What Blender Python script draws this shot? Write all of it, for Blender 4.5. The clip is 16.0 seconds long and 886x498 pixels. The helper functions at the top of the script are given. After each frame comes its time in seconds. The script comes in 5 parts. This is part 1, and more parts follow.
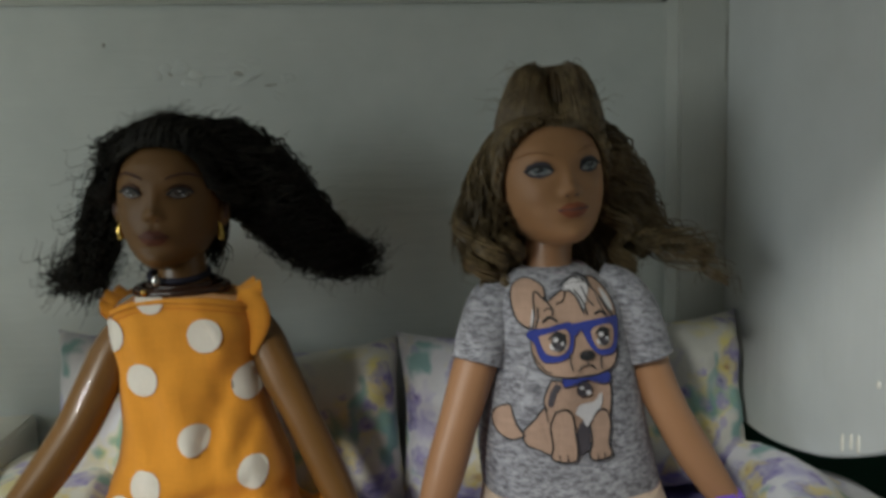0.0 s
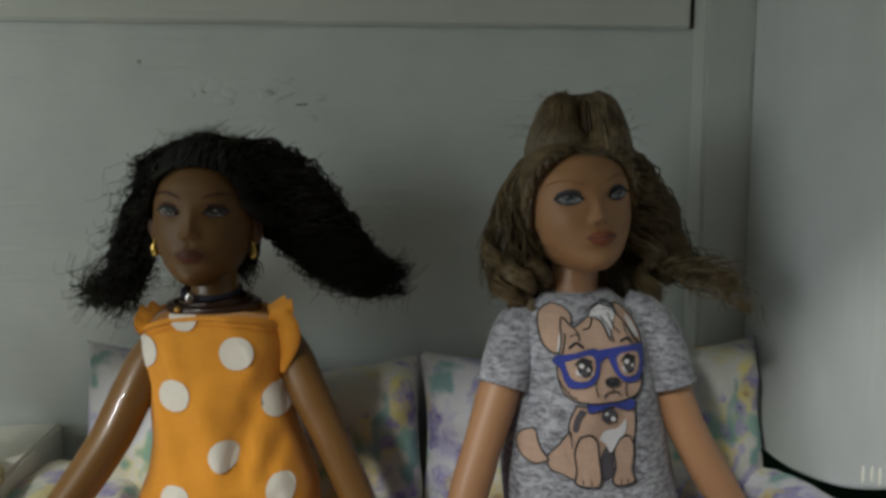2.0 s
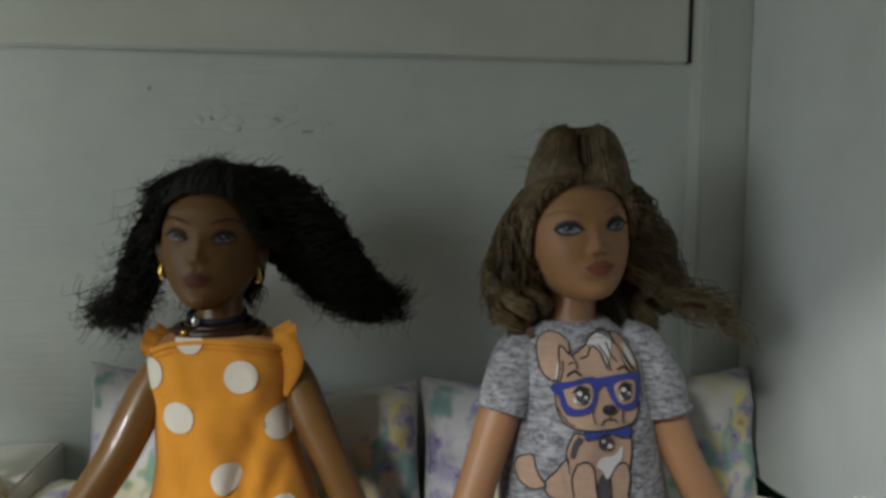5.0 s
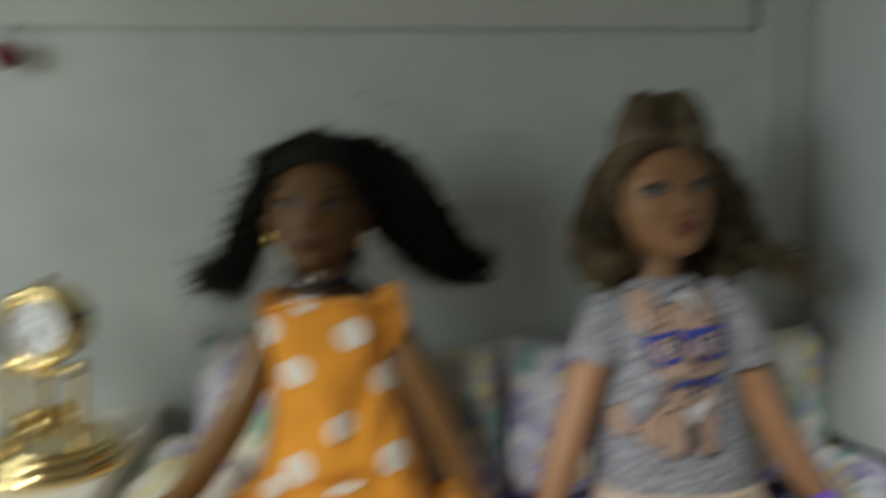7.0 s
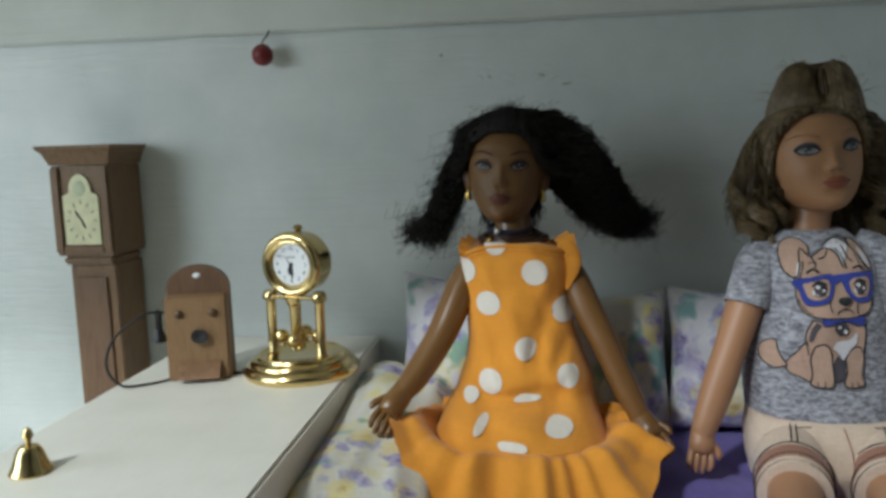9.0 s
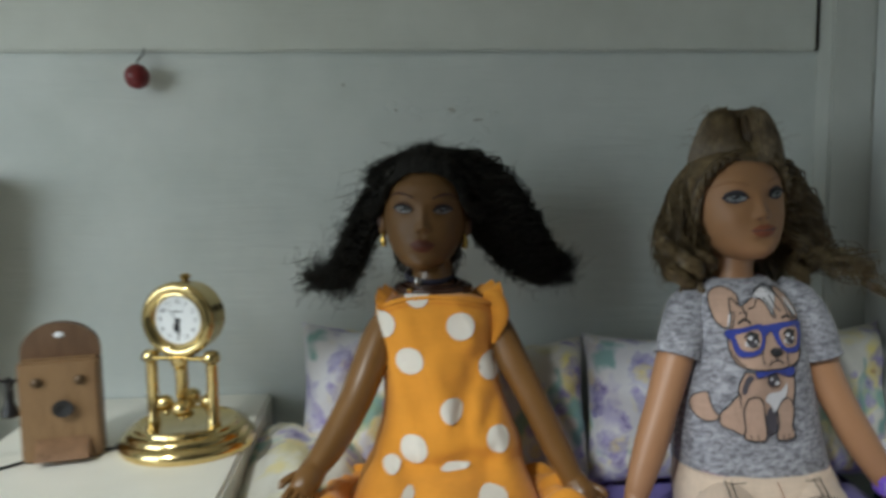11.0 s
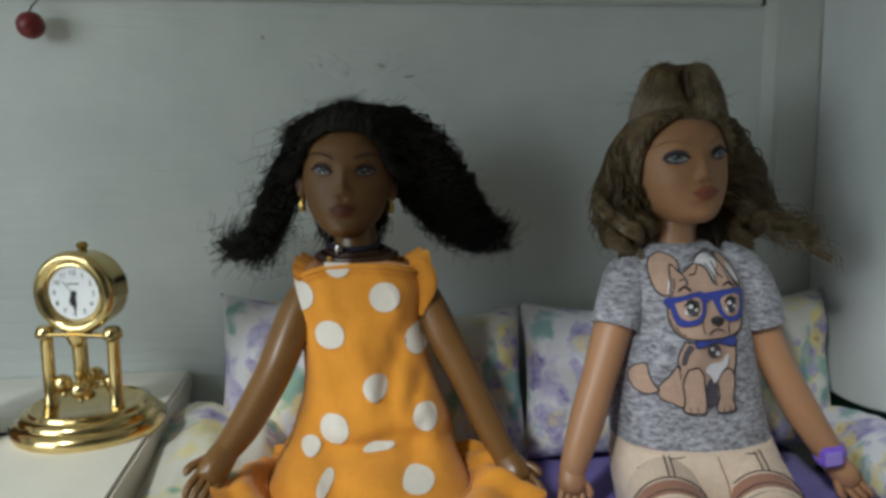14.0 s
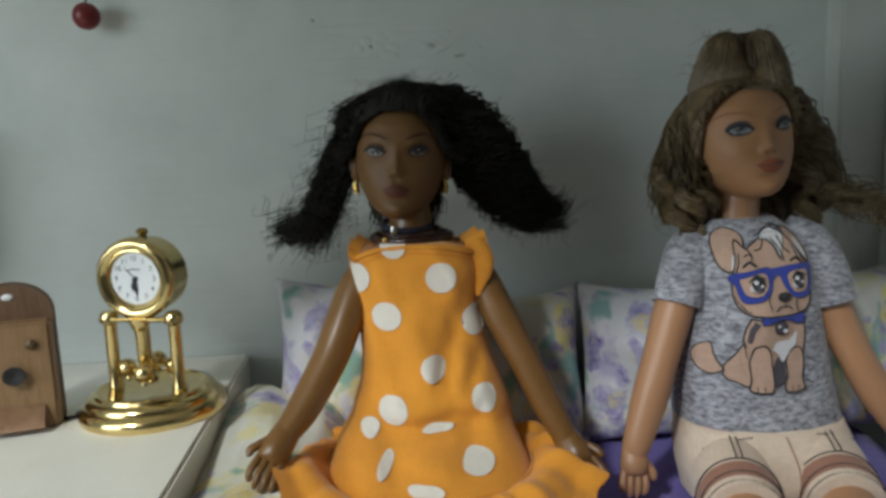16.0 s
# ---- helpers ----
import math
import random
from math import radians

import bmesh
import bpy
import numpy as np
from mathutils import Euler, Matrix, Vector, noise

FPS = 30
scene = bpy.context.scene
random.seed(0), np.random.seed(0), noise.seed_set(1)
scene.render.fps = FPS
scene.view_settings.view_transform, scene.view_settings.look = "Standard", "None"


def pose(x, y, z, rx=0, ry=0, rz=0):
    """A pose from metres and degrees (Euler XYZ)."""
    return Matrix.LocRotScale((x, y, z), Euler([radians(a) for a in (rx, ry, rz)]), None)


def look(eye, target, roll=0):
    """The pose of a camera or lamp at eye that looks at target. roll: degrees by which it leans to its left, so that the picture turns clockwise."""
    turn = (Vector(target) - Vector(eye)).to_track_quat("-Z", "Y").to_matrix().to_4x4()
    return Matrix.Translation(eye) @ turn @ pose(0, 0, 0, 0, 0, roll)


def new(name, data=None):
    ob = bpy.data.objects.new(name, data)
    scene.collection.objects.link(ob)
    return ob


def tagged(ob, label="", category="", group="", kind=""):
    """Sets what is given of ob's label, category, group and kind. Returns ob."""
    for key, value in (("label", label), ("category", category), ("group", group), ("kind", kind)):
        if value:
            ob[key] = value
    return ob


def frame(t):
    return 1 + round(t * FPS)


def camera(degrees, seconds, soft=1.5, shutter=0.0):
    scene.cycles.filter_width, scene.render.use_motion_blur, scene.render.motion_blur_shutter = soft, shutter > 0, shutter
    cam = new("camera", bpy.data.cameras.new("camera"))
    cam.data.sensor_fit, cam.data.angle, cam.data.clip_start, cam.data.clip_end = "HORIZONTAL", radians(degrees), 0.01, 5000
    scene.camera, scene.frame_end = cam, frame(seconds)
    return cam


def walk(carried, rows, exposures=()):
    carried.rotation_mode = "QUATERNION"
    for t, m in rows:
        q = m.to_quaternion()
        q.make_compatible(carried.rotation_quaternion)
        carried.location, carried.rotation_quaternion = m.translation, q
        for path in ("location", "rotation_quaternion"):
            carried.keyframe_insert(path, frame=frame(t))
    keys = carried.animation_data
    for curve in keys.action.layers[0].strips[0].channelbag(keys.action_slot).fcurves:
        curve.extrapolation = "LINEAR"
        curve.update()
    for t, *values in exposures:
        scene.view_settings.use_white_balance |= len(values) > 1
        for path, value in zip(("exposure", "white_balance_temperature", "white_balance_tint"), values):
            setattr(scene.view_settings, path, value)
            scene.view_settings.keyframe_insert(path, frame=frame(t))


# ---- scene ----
cam = camera(59.4, 16.0, soft=3.3, shutter=1.0)
PATH = [
    (0, (-0.0393, 0.0341, 0.1642), (0.0856, 1.0178, 0.0349), -1.73),
    (0.5, (-0.0424, 0.0319, 0.1680), (0.0693, 1.0190, 0.0533), -1.37),
    (1, (-0.0469, 0.0317, 0.1704), (0.0698, 1.0192, 0.0651), -0.37),
    (1.5, (-0.0464, 0.0344, 0.1689), (0.0742, 1.0194, 0.0456), -0.40),
    (2, (-0.0493, 0.0316, 0.1714), (0.0694, 1.0173, 0.0518), -0.38),
    (2.5, (-0.0493, 0.0291, 0.1744), (0.0685, 1.0163, 0.0670), 0.05),
    (3, (-0.0486, 0.0277, 0.1731), (0.0793, 1.0143, 0.0725), 0.33),
    (3.5, (-0.0478, 0.0347, 0.1738), (0.0795, 1.0205, 0.0644), 0.17),
    (4, (-0.0507, 0.0367, 0.1724), (0.0692, 1.0244, 0.0726), 0.30),
    (4.5, (-0.0519, 0.0292, 0.1752), (0.0691, 1.0173, 0.0803), 0.54),
    (6.8, (-0.0536, 0.0197, 0.1739), (0.0771, 1.0068, 0.0818), -0.62),
    (7, (-0.0860, 0.0096, 0.1708), (0.0106, 0.9974, 0.0487), -0.76),
    (7.2, (-0.1076, -0.0051, 0.1807), (-0.0847, 0.9797, 0.0083), 0.39),
    (7.3, (-0.0984, -0.0196, 0.1779), (-0.1361, 0.9660, 0.0131), 0.38),
    (7.5, (-0.0835, -0.0342, 0.1805), (-0.1842, 0.9564, 0.0875), 1.12),
    (8, (-0.0732, -0.0318, 0.1638), (-0.1915, 0.9562, 0.0646), -0.82),
    (8.2, (-0.0768, -0.0394, 0.1622), (-0.2104, 0.9449, 0.0472), -1.95),
    (10.3, (-0.1052, -0.0683, 0.1614), (-0.1235, 0.9219, 0.0229), -2.50),
    (10.5, (-0.1089, -0.0487, 0.1691), (-0.0851, 0.9415, 0.0314), -3.55),
    (11, (-0.1271, -0.0231, 0.1695), (-0.0545, 0.9689, 0.0663), -0.72),
    (11.5, (-0.0983, 0.0039, 0.1667), (0.0282, 0.9888, 0.0492), -1.12),
    (12, (-0.1082, -0.0193, 0.1664), (-0.0238, 0.9703, 0.0495), 0.31),
    (12.5, (-0.1184, -0.0089, 0.1659), (-0.0055, 0.9762, 0.0365), -0.91),
    (13, (-0.1091, 0.0174, 0.1642), (0.0540, 0.9938, 0.0221), -1.24),
    (13.5, (-0.1132, 0.0138, 0.1626), (0.0236, 0.9934, 0.0152), -0.79),
    (14, (-0.1099, 0.0012, 0.1645), (0.0155, 0.9830, 0.0217), -0.65),
    (14.5, (-0.1082, -0.0030, 0.1628), (0.0024, 0.9803, 0.0181), -0.84),
    (15, (-0.1093, -0.0043, 0.1598), (0.0048, 0.9797, 0.0226), -0.67),
    (15.5, (-0.1216, -0.0025, 0.1612), (-0.0304, 0.9816, 0.0084), -0.88),
    (16, (-0.1135, 0.0051, 0.1613), (-0.0486, 0.9903, 0.0024), -2.21),
]
walk(cam, [(t, look(eye, target, roll)) for t, eye, target, roll in PATH], [(0.0, -0.30, 6750, 10), (4.7, -0.32, 6680, 10), (7.0, -0.18, 6750, 10), (7.35, -0.10, 6050, 10), (8.2, -0.08, 6050, 10), (10.3, 0.0, 6300, 10), (16.0, -0.04, 6300, 10)])

# ---- light ----
scene.view_settings.exposure = 0.0
world = bpy.data.worlds.new("sky")
scene.world = world
world.use_nodes = True
wn = world.node_tree
sky = wn.nodes.new("ShaderNodeTexSky")
sky.sky_type, sky.sun_disc, sky.sun_elevation, sky.sun_rotation = "NISHITA", False, radians(35), radians(200)
wn.links.new(sky.outputs[0], wn.nodes["Background"].inputs[0])
wn.nodes["Background"].inputs[1].default_value = 0.1
# area lamp for the light from the left; its source is unseen
side_lamp = bpy.data.lights.new("unseen_side_light", "AREA")
side_lamp.shape, side_lamp.size, side_lamp.size_y, side_lamp.energy, side_lamp.color = "RECTANGLE", 0.42, 0.42, 2.9, (0.84, 0.96, 1.0)
new("unseen_side_light", side_lamp).matrix_world = look((-0.84, -0.15, 0.30), (-0.2, 0.42, 0.12))
# area lamp for light from above left; source unseen, hung below the ceiling
tube = bpy.data.lights.new("unseen_overhead_light", "AREA")
tube.shape, tube.size, tube.size_y, tube.energy, tube.color = "RECTANGLE", 0.12, 0.12, 10.8, (0.97, 1.0, 0.96)
new("unseen_overhead_light", tube).matrix_world = look((-0.70, -0.58, 0.93), (0.0, 0.30, 0.05))

# ---- materials ----
def material(name):
    m = bpy.data.materials.new(name)
    m.use_nodes = True
    return m, m.node_tree, m.node_tree.nodes["Principled BSDF"]


def node(nt, kind, **inputs):
    n = nt.nodes.new(kind)
    for key, value in inputs.items():
        sock = n.inputs[key.replace("_", " ")]
        if isinstance(value, bpy.types.NodeSocket):
            nt.links.new(value, sock)
        else:
            sock.default_value = value
    return n


def coords(nt, scale=(1, 1, 1), turn=(0, 0, 0)):
    tc = nt.nodes.new("ShaderNodeTexCoord")
    mp = node(nt, "ShaderNodeMapping", Scale=scale, Rotation=turn)
    nt.links.new(tc.outputs["Object"], mp.inputs["Vector"])
    return mp.outputs[0]


def grain(nt, vec, scale, detail=4.0, rough=0.6):
    return node(nt, "ShaderNodeTexNoise", Vector=vec, Scale=scale, Detail=detail, Roughness=rough).outputs["Fac"]


def ramp(nt, fac, *stops):
    r = nt.nodes.new("ShaderNodeValToRGB")
    while len(r.color_ramp.elements) < len(stops):
        r.color_ramp.elements.new(0.5)
    for e, (at, c) in zip(r.color_ramp.elements, stops):
        e.position, e.color = at, (*c, 1) if len(c) == 3 else c
    nt.links.new(fac, r.inputs[0])
    return r.outputs[0]


def blend(nt, fac, a, b, mode="MIX"):
    n = nt.nodes.new("ShaderNodeMix")
    n.data_type, n.blend_type = "RGBA", mode
    for sock, v in ((n.inputs[0], fac), (n.inputs[6], a), (n.inputs[7], b)):
        if isinstance(v, bpy.types.NodeSocket):
            nt.links.new(v, sock)
        elif isinstance(v, (int, float)):
            sock.default_value = v
        else:
            sock.default_value = (*v, 1)
    return n.outputs[2]


def calc(nt, op, a, b=0.0, clamp=False):
    n = nt.nodes.new("ShaderNodeMath")
    n.operation, n.use_clamp = op, clamp
    for i, v in enumerate((a, b)):
        if isinstance(v, bpy.types.NodeSocket):
            nt.links.new(v, n.inputs[i])
        else:
            n.inputs[i].default_value = v
    return n.outputs[0]


def relief(nt, bsdf, height, depth, strength=1.0):
    b = node(nt, "ShaderNodeBump", Height=height, Distance=depth, Strength=strength)
    nt.links.new(b.outputs[0], bsdf.inputs["Normal"])


def paint(name, light, dark, along=(14, 120, 120), rough=0.45, depth=0.0006, spots=0.0):
    """Brushed paint over board: fine ridges along one axis, worn and stained in large patches."""
    m, nt, b = material(name)
    lines = grain(nt, coords(nt, along), 3.0, 5.0, 0.65)
    patch = grain(nt, coords(nt), 14.0, 4.0)
    col = blend(nt, ramp(nt, patch, (0.35, (0, 0, 0)), (0.7, (1, 1, 1))), light, dark)
    col = blend(nt, calc(nt, "MULTIPLY", ramp(nt, lines, (0.5, (0, 0, 0)), (0.75, (1, 1, 1))), 0.10), col, dark)
    if spots:
        chip = ramp(nt, grain(nt, coords(nt), 55.0, 6.0, 0.7), (0.68, (0, 0, 0)), (0.74, (1, 1, 1)))
        col = blend(nt, calc(nt, "MULTIPLY", chip, spots), col, (0.30, 0.29, 0.25))
    nt.links.new(col, b.inputs["Base Color"])
    nt.links.new(ramp(nt, patch, (0.3, (rough,) * 3), (0.7, (rough + 0.15,) * 3)), b.inputs["Roughness"])
    tall = calc(nt, "ADD", lines, calc(nt, "MULTIPLY", patch, 0.8))
    relief(nt, b, tall, depth)
    return m


def plain(name, col, rough=0.5, metal=0.0, vary=0.15, scale=60.0, depth=0.0, coat=0.0):
    m, nt, b = material(name)
    n = grain(nt, coords(nt), scale, 5.0)
    low = tuple(c * (1 - vary) for c in col)
    high = tuple(min(1.0, c * (1 + vary)) for c in col)
    nt.links.new(ramp(nt, n, (0.3, low), (0.7, high)), b.inputs["Base Color"])
    nt.links.new(ramp(nt, n, (0.3, (rough * 0.85,) * 3), (0.7, (min(1, rough * 1.15),) * 3)), b.inputs["Roughness"])
    b.inputs["Metallic"].default_value = metal
    b.inputs["Coat Weight"].default_value = coat
    if depth:
        relief(nt, b, n, depth)
    return m


def weave(name, col, vary=0.12, pitch=1500.0, depth=0.00025, fleck=None, sheen=0.2, thread=0.25):
    """Cloth: fine crossing threads, slubs and soft fading."""
    m, nt, b = material(name)
    a = grain(nt, coords(nt, (pitch, pitch * 0.12, pitch * 0.12)), 1.0, 2.0)
    c = grain(nt, coords(nt, (pitch * 0.12, pitch * 0.12, pitch)), 1.0, 2.0)
    big = grain(nt, coords(nt), 40.0, 4.0)
    low = tuple(x * (1 - vary) for x in col)
    high = tuple(min(1.0, x * (1 + vary)) for x in col)
    out = ramp(nt, big, (0.3, low), (0.7, high))
    both = calc(nt, "MULTIPLY", calc(nt, "ADD", a, c), 0.5)
    out = blend(nt, calc(nt, "MULTIPLY", ramp(nt, both, (0.42, (1, 1, 1)), (0.58, (0, 0, 0))), thread), out, tuple(x * 0.55 for x in col))
    if fleck:
        streak = grain(nt, coords(nt, (240, 240, 600)), 1.0, 5.0, 0.75)
        out = blend(nt, ramp(nt, streak, (0.42, (0, 0, 0)), (0.60, (1, 1, 1))), out, fleck)
    nt.links.new(out, b.inputs["Base Color"])
    b.inputs["Roughness"].default_value = 0.9
    b.inputs["Sheen Weight"].default_value = sheen
    relief(nt, b, calc(nt, "ADD", both, calc(nt, "MULTIPLY", big, 1.5)), depth)
    return m


def floral(name, ground, wash, sparse=0.0):
    """Printed cotton: watercolour washes, purple and yellow blossoms, green leaves."""
    m, nt, b = material(name)
    v0 = coords(nt)
    wob = node(nt, "ShaderNodeTexNoise", Vector=v0, Scale=70.0, Detail=3.0)
    bent = nt.nodes.new("ShaderNodeVectorMath")
    bent.operation = "MULTIPLY_ADD"
    nt.links.new(wob.outputs["Color"], bent.inputs[0])
    bent.inputs[1].default_value = (0.012, 0.012, 0.012)
    nt.links.new(v0, bent.inputs[2])
    v = bent.outputs[0]
    col = ramp(nt, grain(nt, v, 26.0, 3.0), (0.33, wash), (0.44, ground), (0.55, ground), (0.66, (0.70, 0.62, 0.22)))
    green = ramp(nt, grain(nt, v, 34.0, 2.0), (0.57, (0, 0, 0)), (0.64, (0.75, 0.75, 0.75)))
    col = blend(nt, green, col, (0.10, 0.33, 0.32))
    for scale, fill, heart, share in ((52.0, (0.19, 0.155, 0.46), (0.08, 0.055, 0.26), 0.34 + 0.42 * sparse), (62.0, (0.74, 0.60, 0.14), (0.45, 0.24, 0.06), 0.55), (105.0, (0.27, 0.22, 0.52), (0.12, 0.08, 0.30), 0.62 + 0.15 * sparse)):
        vor = node(nt, "ShaderNodeTexVoronoi", Vector=v, Scale=scale)
        sep = nt.nodes.new("ShaderNodeSeparateColor")
        nt.links.new(vor.outputs["Color"], sep.inputs[0])
        pick = calc(nt, "GREATER_THAN", sep.outputs[0], share)
        petal = calc(nt, "SUBTRACT", calc(nt, "ADD", vor.outputs["Distance"], calc(nt, "MULTIPLY", grain(nt, v, scale * 5, 2.0), 0.35)), 0.0)
        area = ramp(nt, petal, (0.40, (0.85, 0.85, 0.85)), (0.56, (0.55, 0.55, 0.55)), (0.66, (0, 0, 0)))
        core = ramp(nt, petal, (0.22, (1, 1, 1)), (0.36, (0, 0, 0)))
        fill = blend(nt, ramp(nt, grain(nt, v0, scale * 3, 3.0), (0.38, (0, 0, 0)), (0.66, (0.55, 0.55, 0.55))), fill, ground)
        col = blend(nt, calc(nt, "MULTIPLY", area, pick), col, blend(nt, core, fill, heart))
    nt.links.new(col, b.inputs["Base Color"])
    b.inputs["Roughness"].default_value = 0.85
    b.inputs["Sheen Weight"].default_value = 0.15
    relief(nt, b, calc(nt, "ADD", grain(nt, v0, 900.0, 2.0), calc(nt, "MULTIPLY", grain(nt, v0, 45.0, 3.0), 6.0)), 0.0003)
    return m


def timber(name, light, dark, along=(60, 60, 7), rough=0.42):
    m, nt, b = material(name)
    g = grain(nt, coords(nt, along), 4.0, 6.0, 0.7)
    fine = grain(nt, coords(nt, tuple(a * 5 for a in along)), 4.0, 3.0)
    col = ramp(nt, g, (0.32, dark), (0.52, light), (0.72, dark))
    col = blend(nt, calc(nt, "MULTIPLY", fine, 0.4), col, dark)
    nt.links.new(col, b.inputs["Base Color"])
    nt.links.new(ramp(nt, g, (0.3, (rough,) * 3), (0.7, (rough + 0.2,) * 3)), b.inputs["Roughness"])
    relief(nt, b, calc(nt, "ADD", g, fine), 0.0003)
    return m


def locks(name, light, dark, rough=0.42, sheen=0.35):
    m, nt, b = material(name)
    g = grain(nt, coords(nt, (1, 1, 1)), 220.0, 3.0)
    big = grain(nt, coords(nt), 45.0, 3.0)
    col = blend(nt, ramp(nt, big, (0.35, (0, 0, 0)), (0.68, (1, 1, 1))), ramp(nt, g, (0.35, dark), (0.7, light)), dark)
    nt.links.new(col, b.inputs["Base Color"])
    b.inputs["Roughness"].default_value = rough
    b.inputs["Specular IOR Level"].default_value = sheen
    relief(nt, b, g, 0.0004)
    return m


GAPSHADE = plain("gap_shade", (0.045, 0.038, 0.030), 0.8)
STITCHGREY = plain("bare_wood", (0.42, 0.42, 0.38), 0.7, vary=0.3, scale=500.0)
WALL = paint("wall_paint", (0.65, 0.68, 0.65), (0.55, 0.59, 0.56), (7, 80, 80), 0.30, 0.0008, 0.10)
TRIM = paint("trim_paint", (0.62, 0.64, 0.59), (0.53, 0.55, 0.50), (5, 60, 110), 0.42, 0.0004)
POST = paint("post_paint", (0.60, 0.615, 0.575), (0.51, 0.53, 0.49), (90, 90, 6), 0.42, 0.0004)
SIDE = paint("side_paint", (0.64, 0.665, 0.66), (0.56, 0.585, 0.575), (60, 110, 5), 0.36, 0.0003)
TOP = paint("table_paint", (0.80, 0.78, 0.70), (0.72, 0.70, 0.62), (40, 8, 40), 0.35, 0.0003)
ROOM = plain("plaster", (0.47, 0.49, 0.478), 0.9, vary=0.06, scale=6.0)
GREEN = plain("green_cloth", (0.012, 0.075, 0.045), 0.9, vary=0.25, scale=400.0, depth=0.0004)
FLOOR = timber("floor_boards", (0.24, 0.19, 0.14), (0.17, 0.13, 0.09), (9, 0.9, 9))
BRASS = plain("polished_brass", (0.70, 0.54, 0.25), 0.16, 1.0, vary=0.12, scale=90.0)
BRASSDULL = plain("dark_brass", (0.42, 0.29, 0.09), 0.28, 1.0, vary=0.2, scale=120.0)
WALNUT = timber("walnut", (0.215, 0.125, 0.060), (0.105, 0.056, 0.026))
OAK = timber("oak", (0.255, 0.150, 0.068), (0.175, 0.094, 0.040))
OAKDARK = timber("oak_dark", (0.185, 0.103, 0.054), (0.105, 0.055, 0.029))
BLACK = plain("black_enamel", (0.012, 0.011, 0.012), 0.35)
CORD = plain("black_cord", (0.012, 0.011, 0.011), 0.7)
DIAL = plain("white_dial", (0.82, 0.83, 0.84), 0.35, vary=0.03)
CREAM = plain("cream_dial", (0.62, 0.60, 0.36), 0.45, vary=0.12, scale=150.0)
BRONZE = plain("dark_bronze", (0.085, 0.052, 0.026), 0.4, 0.5)
INK = plain("dial_ink", (0.02, 0.02, 0.022), 0.6)
COPPER = plain("copper_plate", (0.21, 0.115, 0.060), 0.30, 0.3, vary=0.22, scale=120.0)
RED = plain("red_lacquer", (0.16, 0.012, 0.014), 0.4, vary=0.2, scale=300.0)
WIRE = plain("dull_wire", (0.12, 0.11, 0.10), 0.4, 0.9)
LILAC = weave("purple_cotton", (0.155, 0.12, 0.42), 0.15, 900.0)
PRINT = floral("pansy_print", (0.68, 0.68, 0.72), (0.36, 0.33, 0.58))
PRINTB = floral("pansy_print_yellow", (0.62, 0.61, 0.56), (0.38, 0.34, 0.54))
PRINTC = floral("pansy_print_pale", (0.68, 0.67, 0.60), (0.66, 0.60, 0.30), 0.8)
BROWNFACE = plain("brown_painted_vinyl", (0.140, 0.066, 0.017), 0.58, vary=0.06, scale=30.0)
TANFACE = plain("tan_painted_vinyl", (0.375, 0.190, 0.086), 0.55, vary=0.05, scale=30.0)
BROWNSKIN = plain("brown_vinyl", (0.165, 0.078, 0.021), 0.36, vary=0.10, scale=45.0, coat=0.2)
TANSKIN = plain("tan_vinyl", (0.40, 0.205, 0.105), 0.42, vary=0.05, scale=30.0, coat=0.1)
ORANGE = weave("orange_cotton", (0.72, 0.285, 0.022), 0.10, 1500.0, 0.00016, thread=0.12)
ORANGEIN = weave("darker_orange", (0.62, 0.16, 0.012), 0.10, 1200.0)
DOT = weave("white_print", (0.70, 0.65, 0.57), 0.05, 1500.0, 0.00016, thread=0.10)
HEATHER = weave("heather_knit", (0.42, 0.42, 0.46), 0.22, 1400.0, fleck=(0.13, 0.128, 0.148))
SEAM = weave("mauve_seam", (0.30, 0.20, 0.25), 0.15, 1500.0)
SHORTS = weave("cream_twill", (0.68, 0.53, 0.41), 0.07, 1700.0)
CUFF = weave("brown_cuff", (0.33, 0.155, 0.10), 0.1, 1700.0)
STITCH = plain("dark_stitching", (0.035, 0.028, 0.028), 0.8)
TANPRINT = weave("tan_print", (0.47, 0.31, 0.23), 0.08, 1400.0)
WHITEPRINT = weave("pale_print", (0.70, 0.68, 0.70), 0.06, 1400.0)
BLUEPRINT = weave("blue_print", (0.030, 0.050, 0.30), 0.12, 1400.0)
BLACKHAIR = locks("black_hair", (0.030, 0.027, 0.021), (0.014, 0.0125, 0.010), 0.80, 0.25)
BROWNHAIR = locks("brown_hair", (0.27, 0.195, 0.098), (0.075, 0.049, 0.022), 0.45)
# darker brown for odd strands and for shade coloured in among the curls
DARKHAIR = locks("brown_hair_dark_shaded", (0.14, 0.090, 0.043), (0.060, 0.037, 0.017))
EYEWHITE = plain("eye_white", (0.17, 0.162, 0.155), 0.55, vary=0.04)
BROW = plain("faint_brow", (0.30, 0.150, 0.066), 0.6)
PALEWHITE = plain("pale_eye_white", (0.31, 0.31, 0.30), 0.5, vary=0.04)
GLINT = plain("eye_glint", (0.36, 0.37, 0.39), 0.2, vary=0.02)
IRIS = plain("grey_iris", (0.15, 0.180, 0.190), 0.4)
IRISBROWN = plain("hazel_iris", (0.050, 0.034, 0.026), 0.5)
LIDS = plain("grey_lids", (0.066, 0.057, 0.068), 0.7)
LIDSBROWN = plain("brown_lids", (0.062, 0.022, 0.012), 0.6)
LIPS = plain("rose_lips", (0.27, 0.075, 0.032), 0.6)
LIPSBROWN = plain("brown_lips", (0.100, 0.024, 0.011), 0.65)
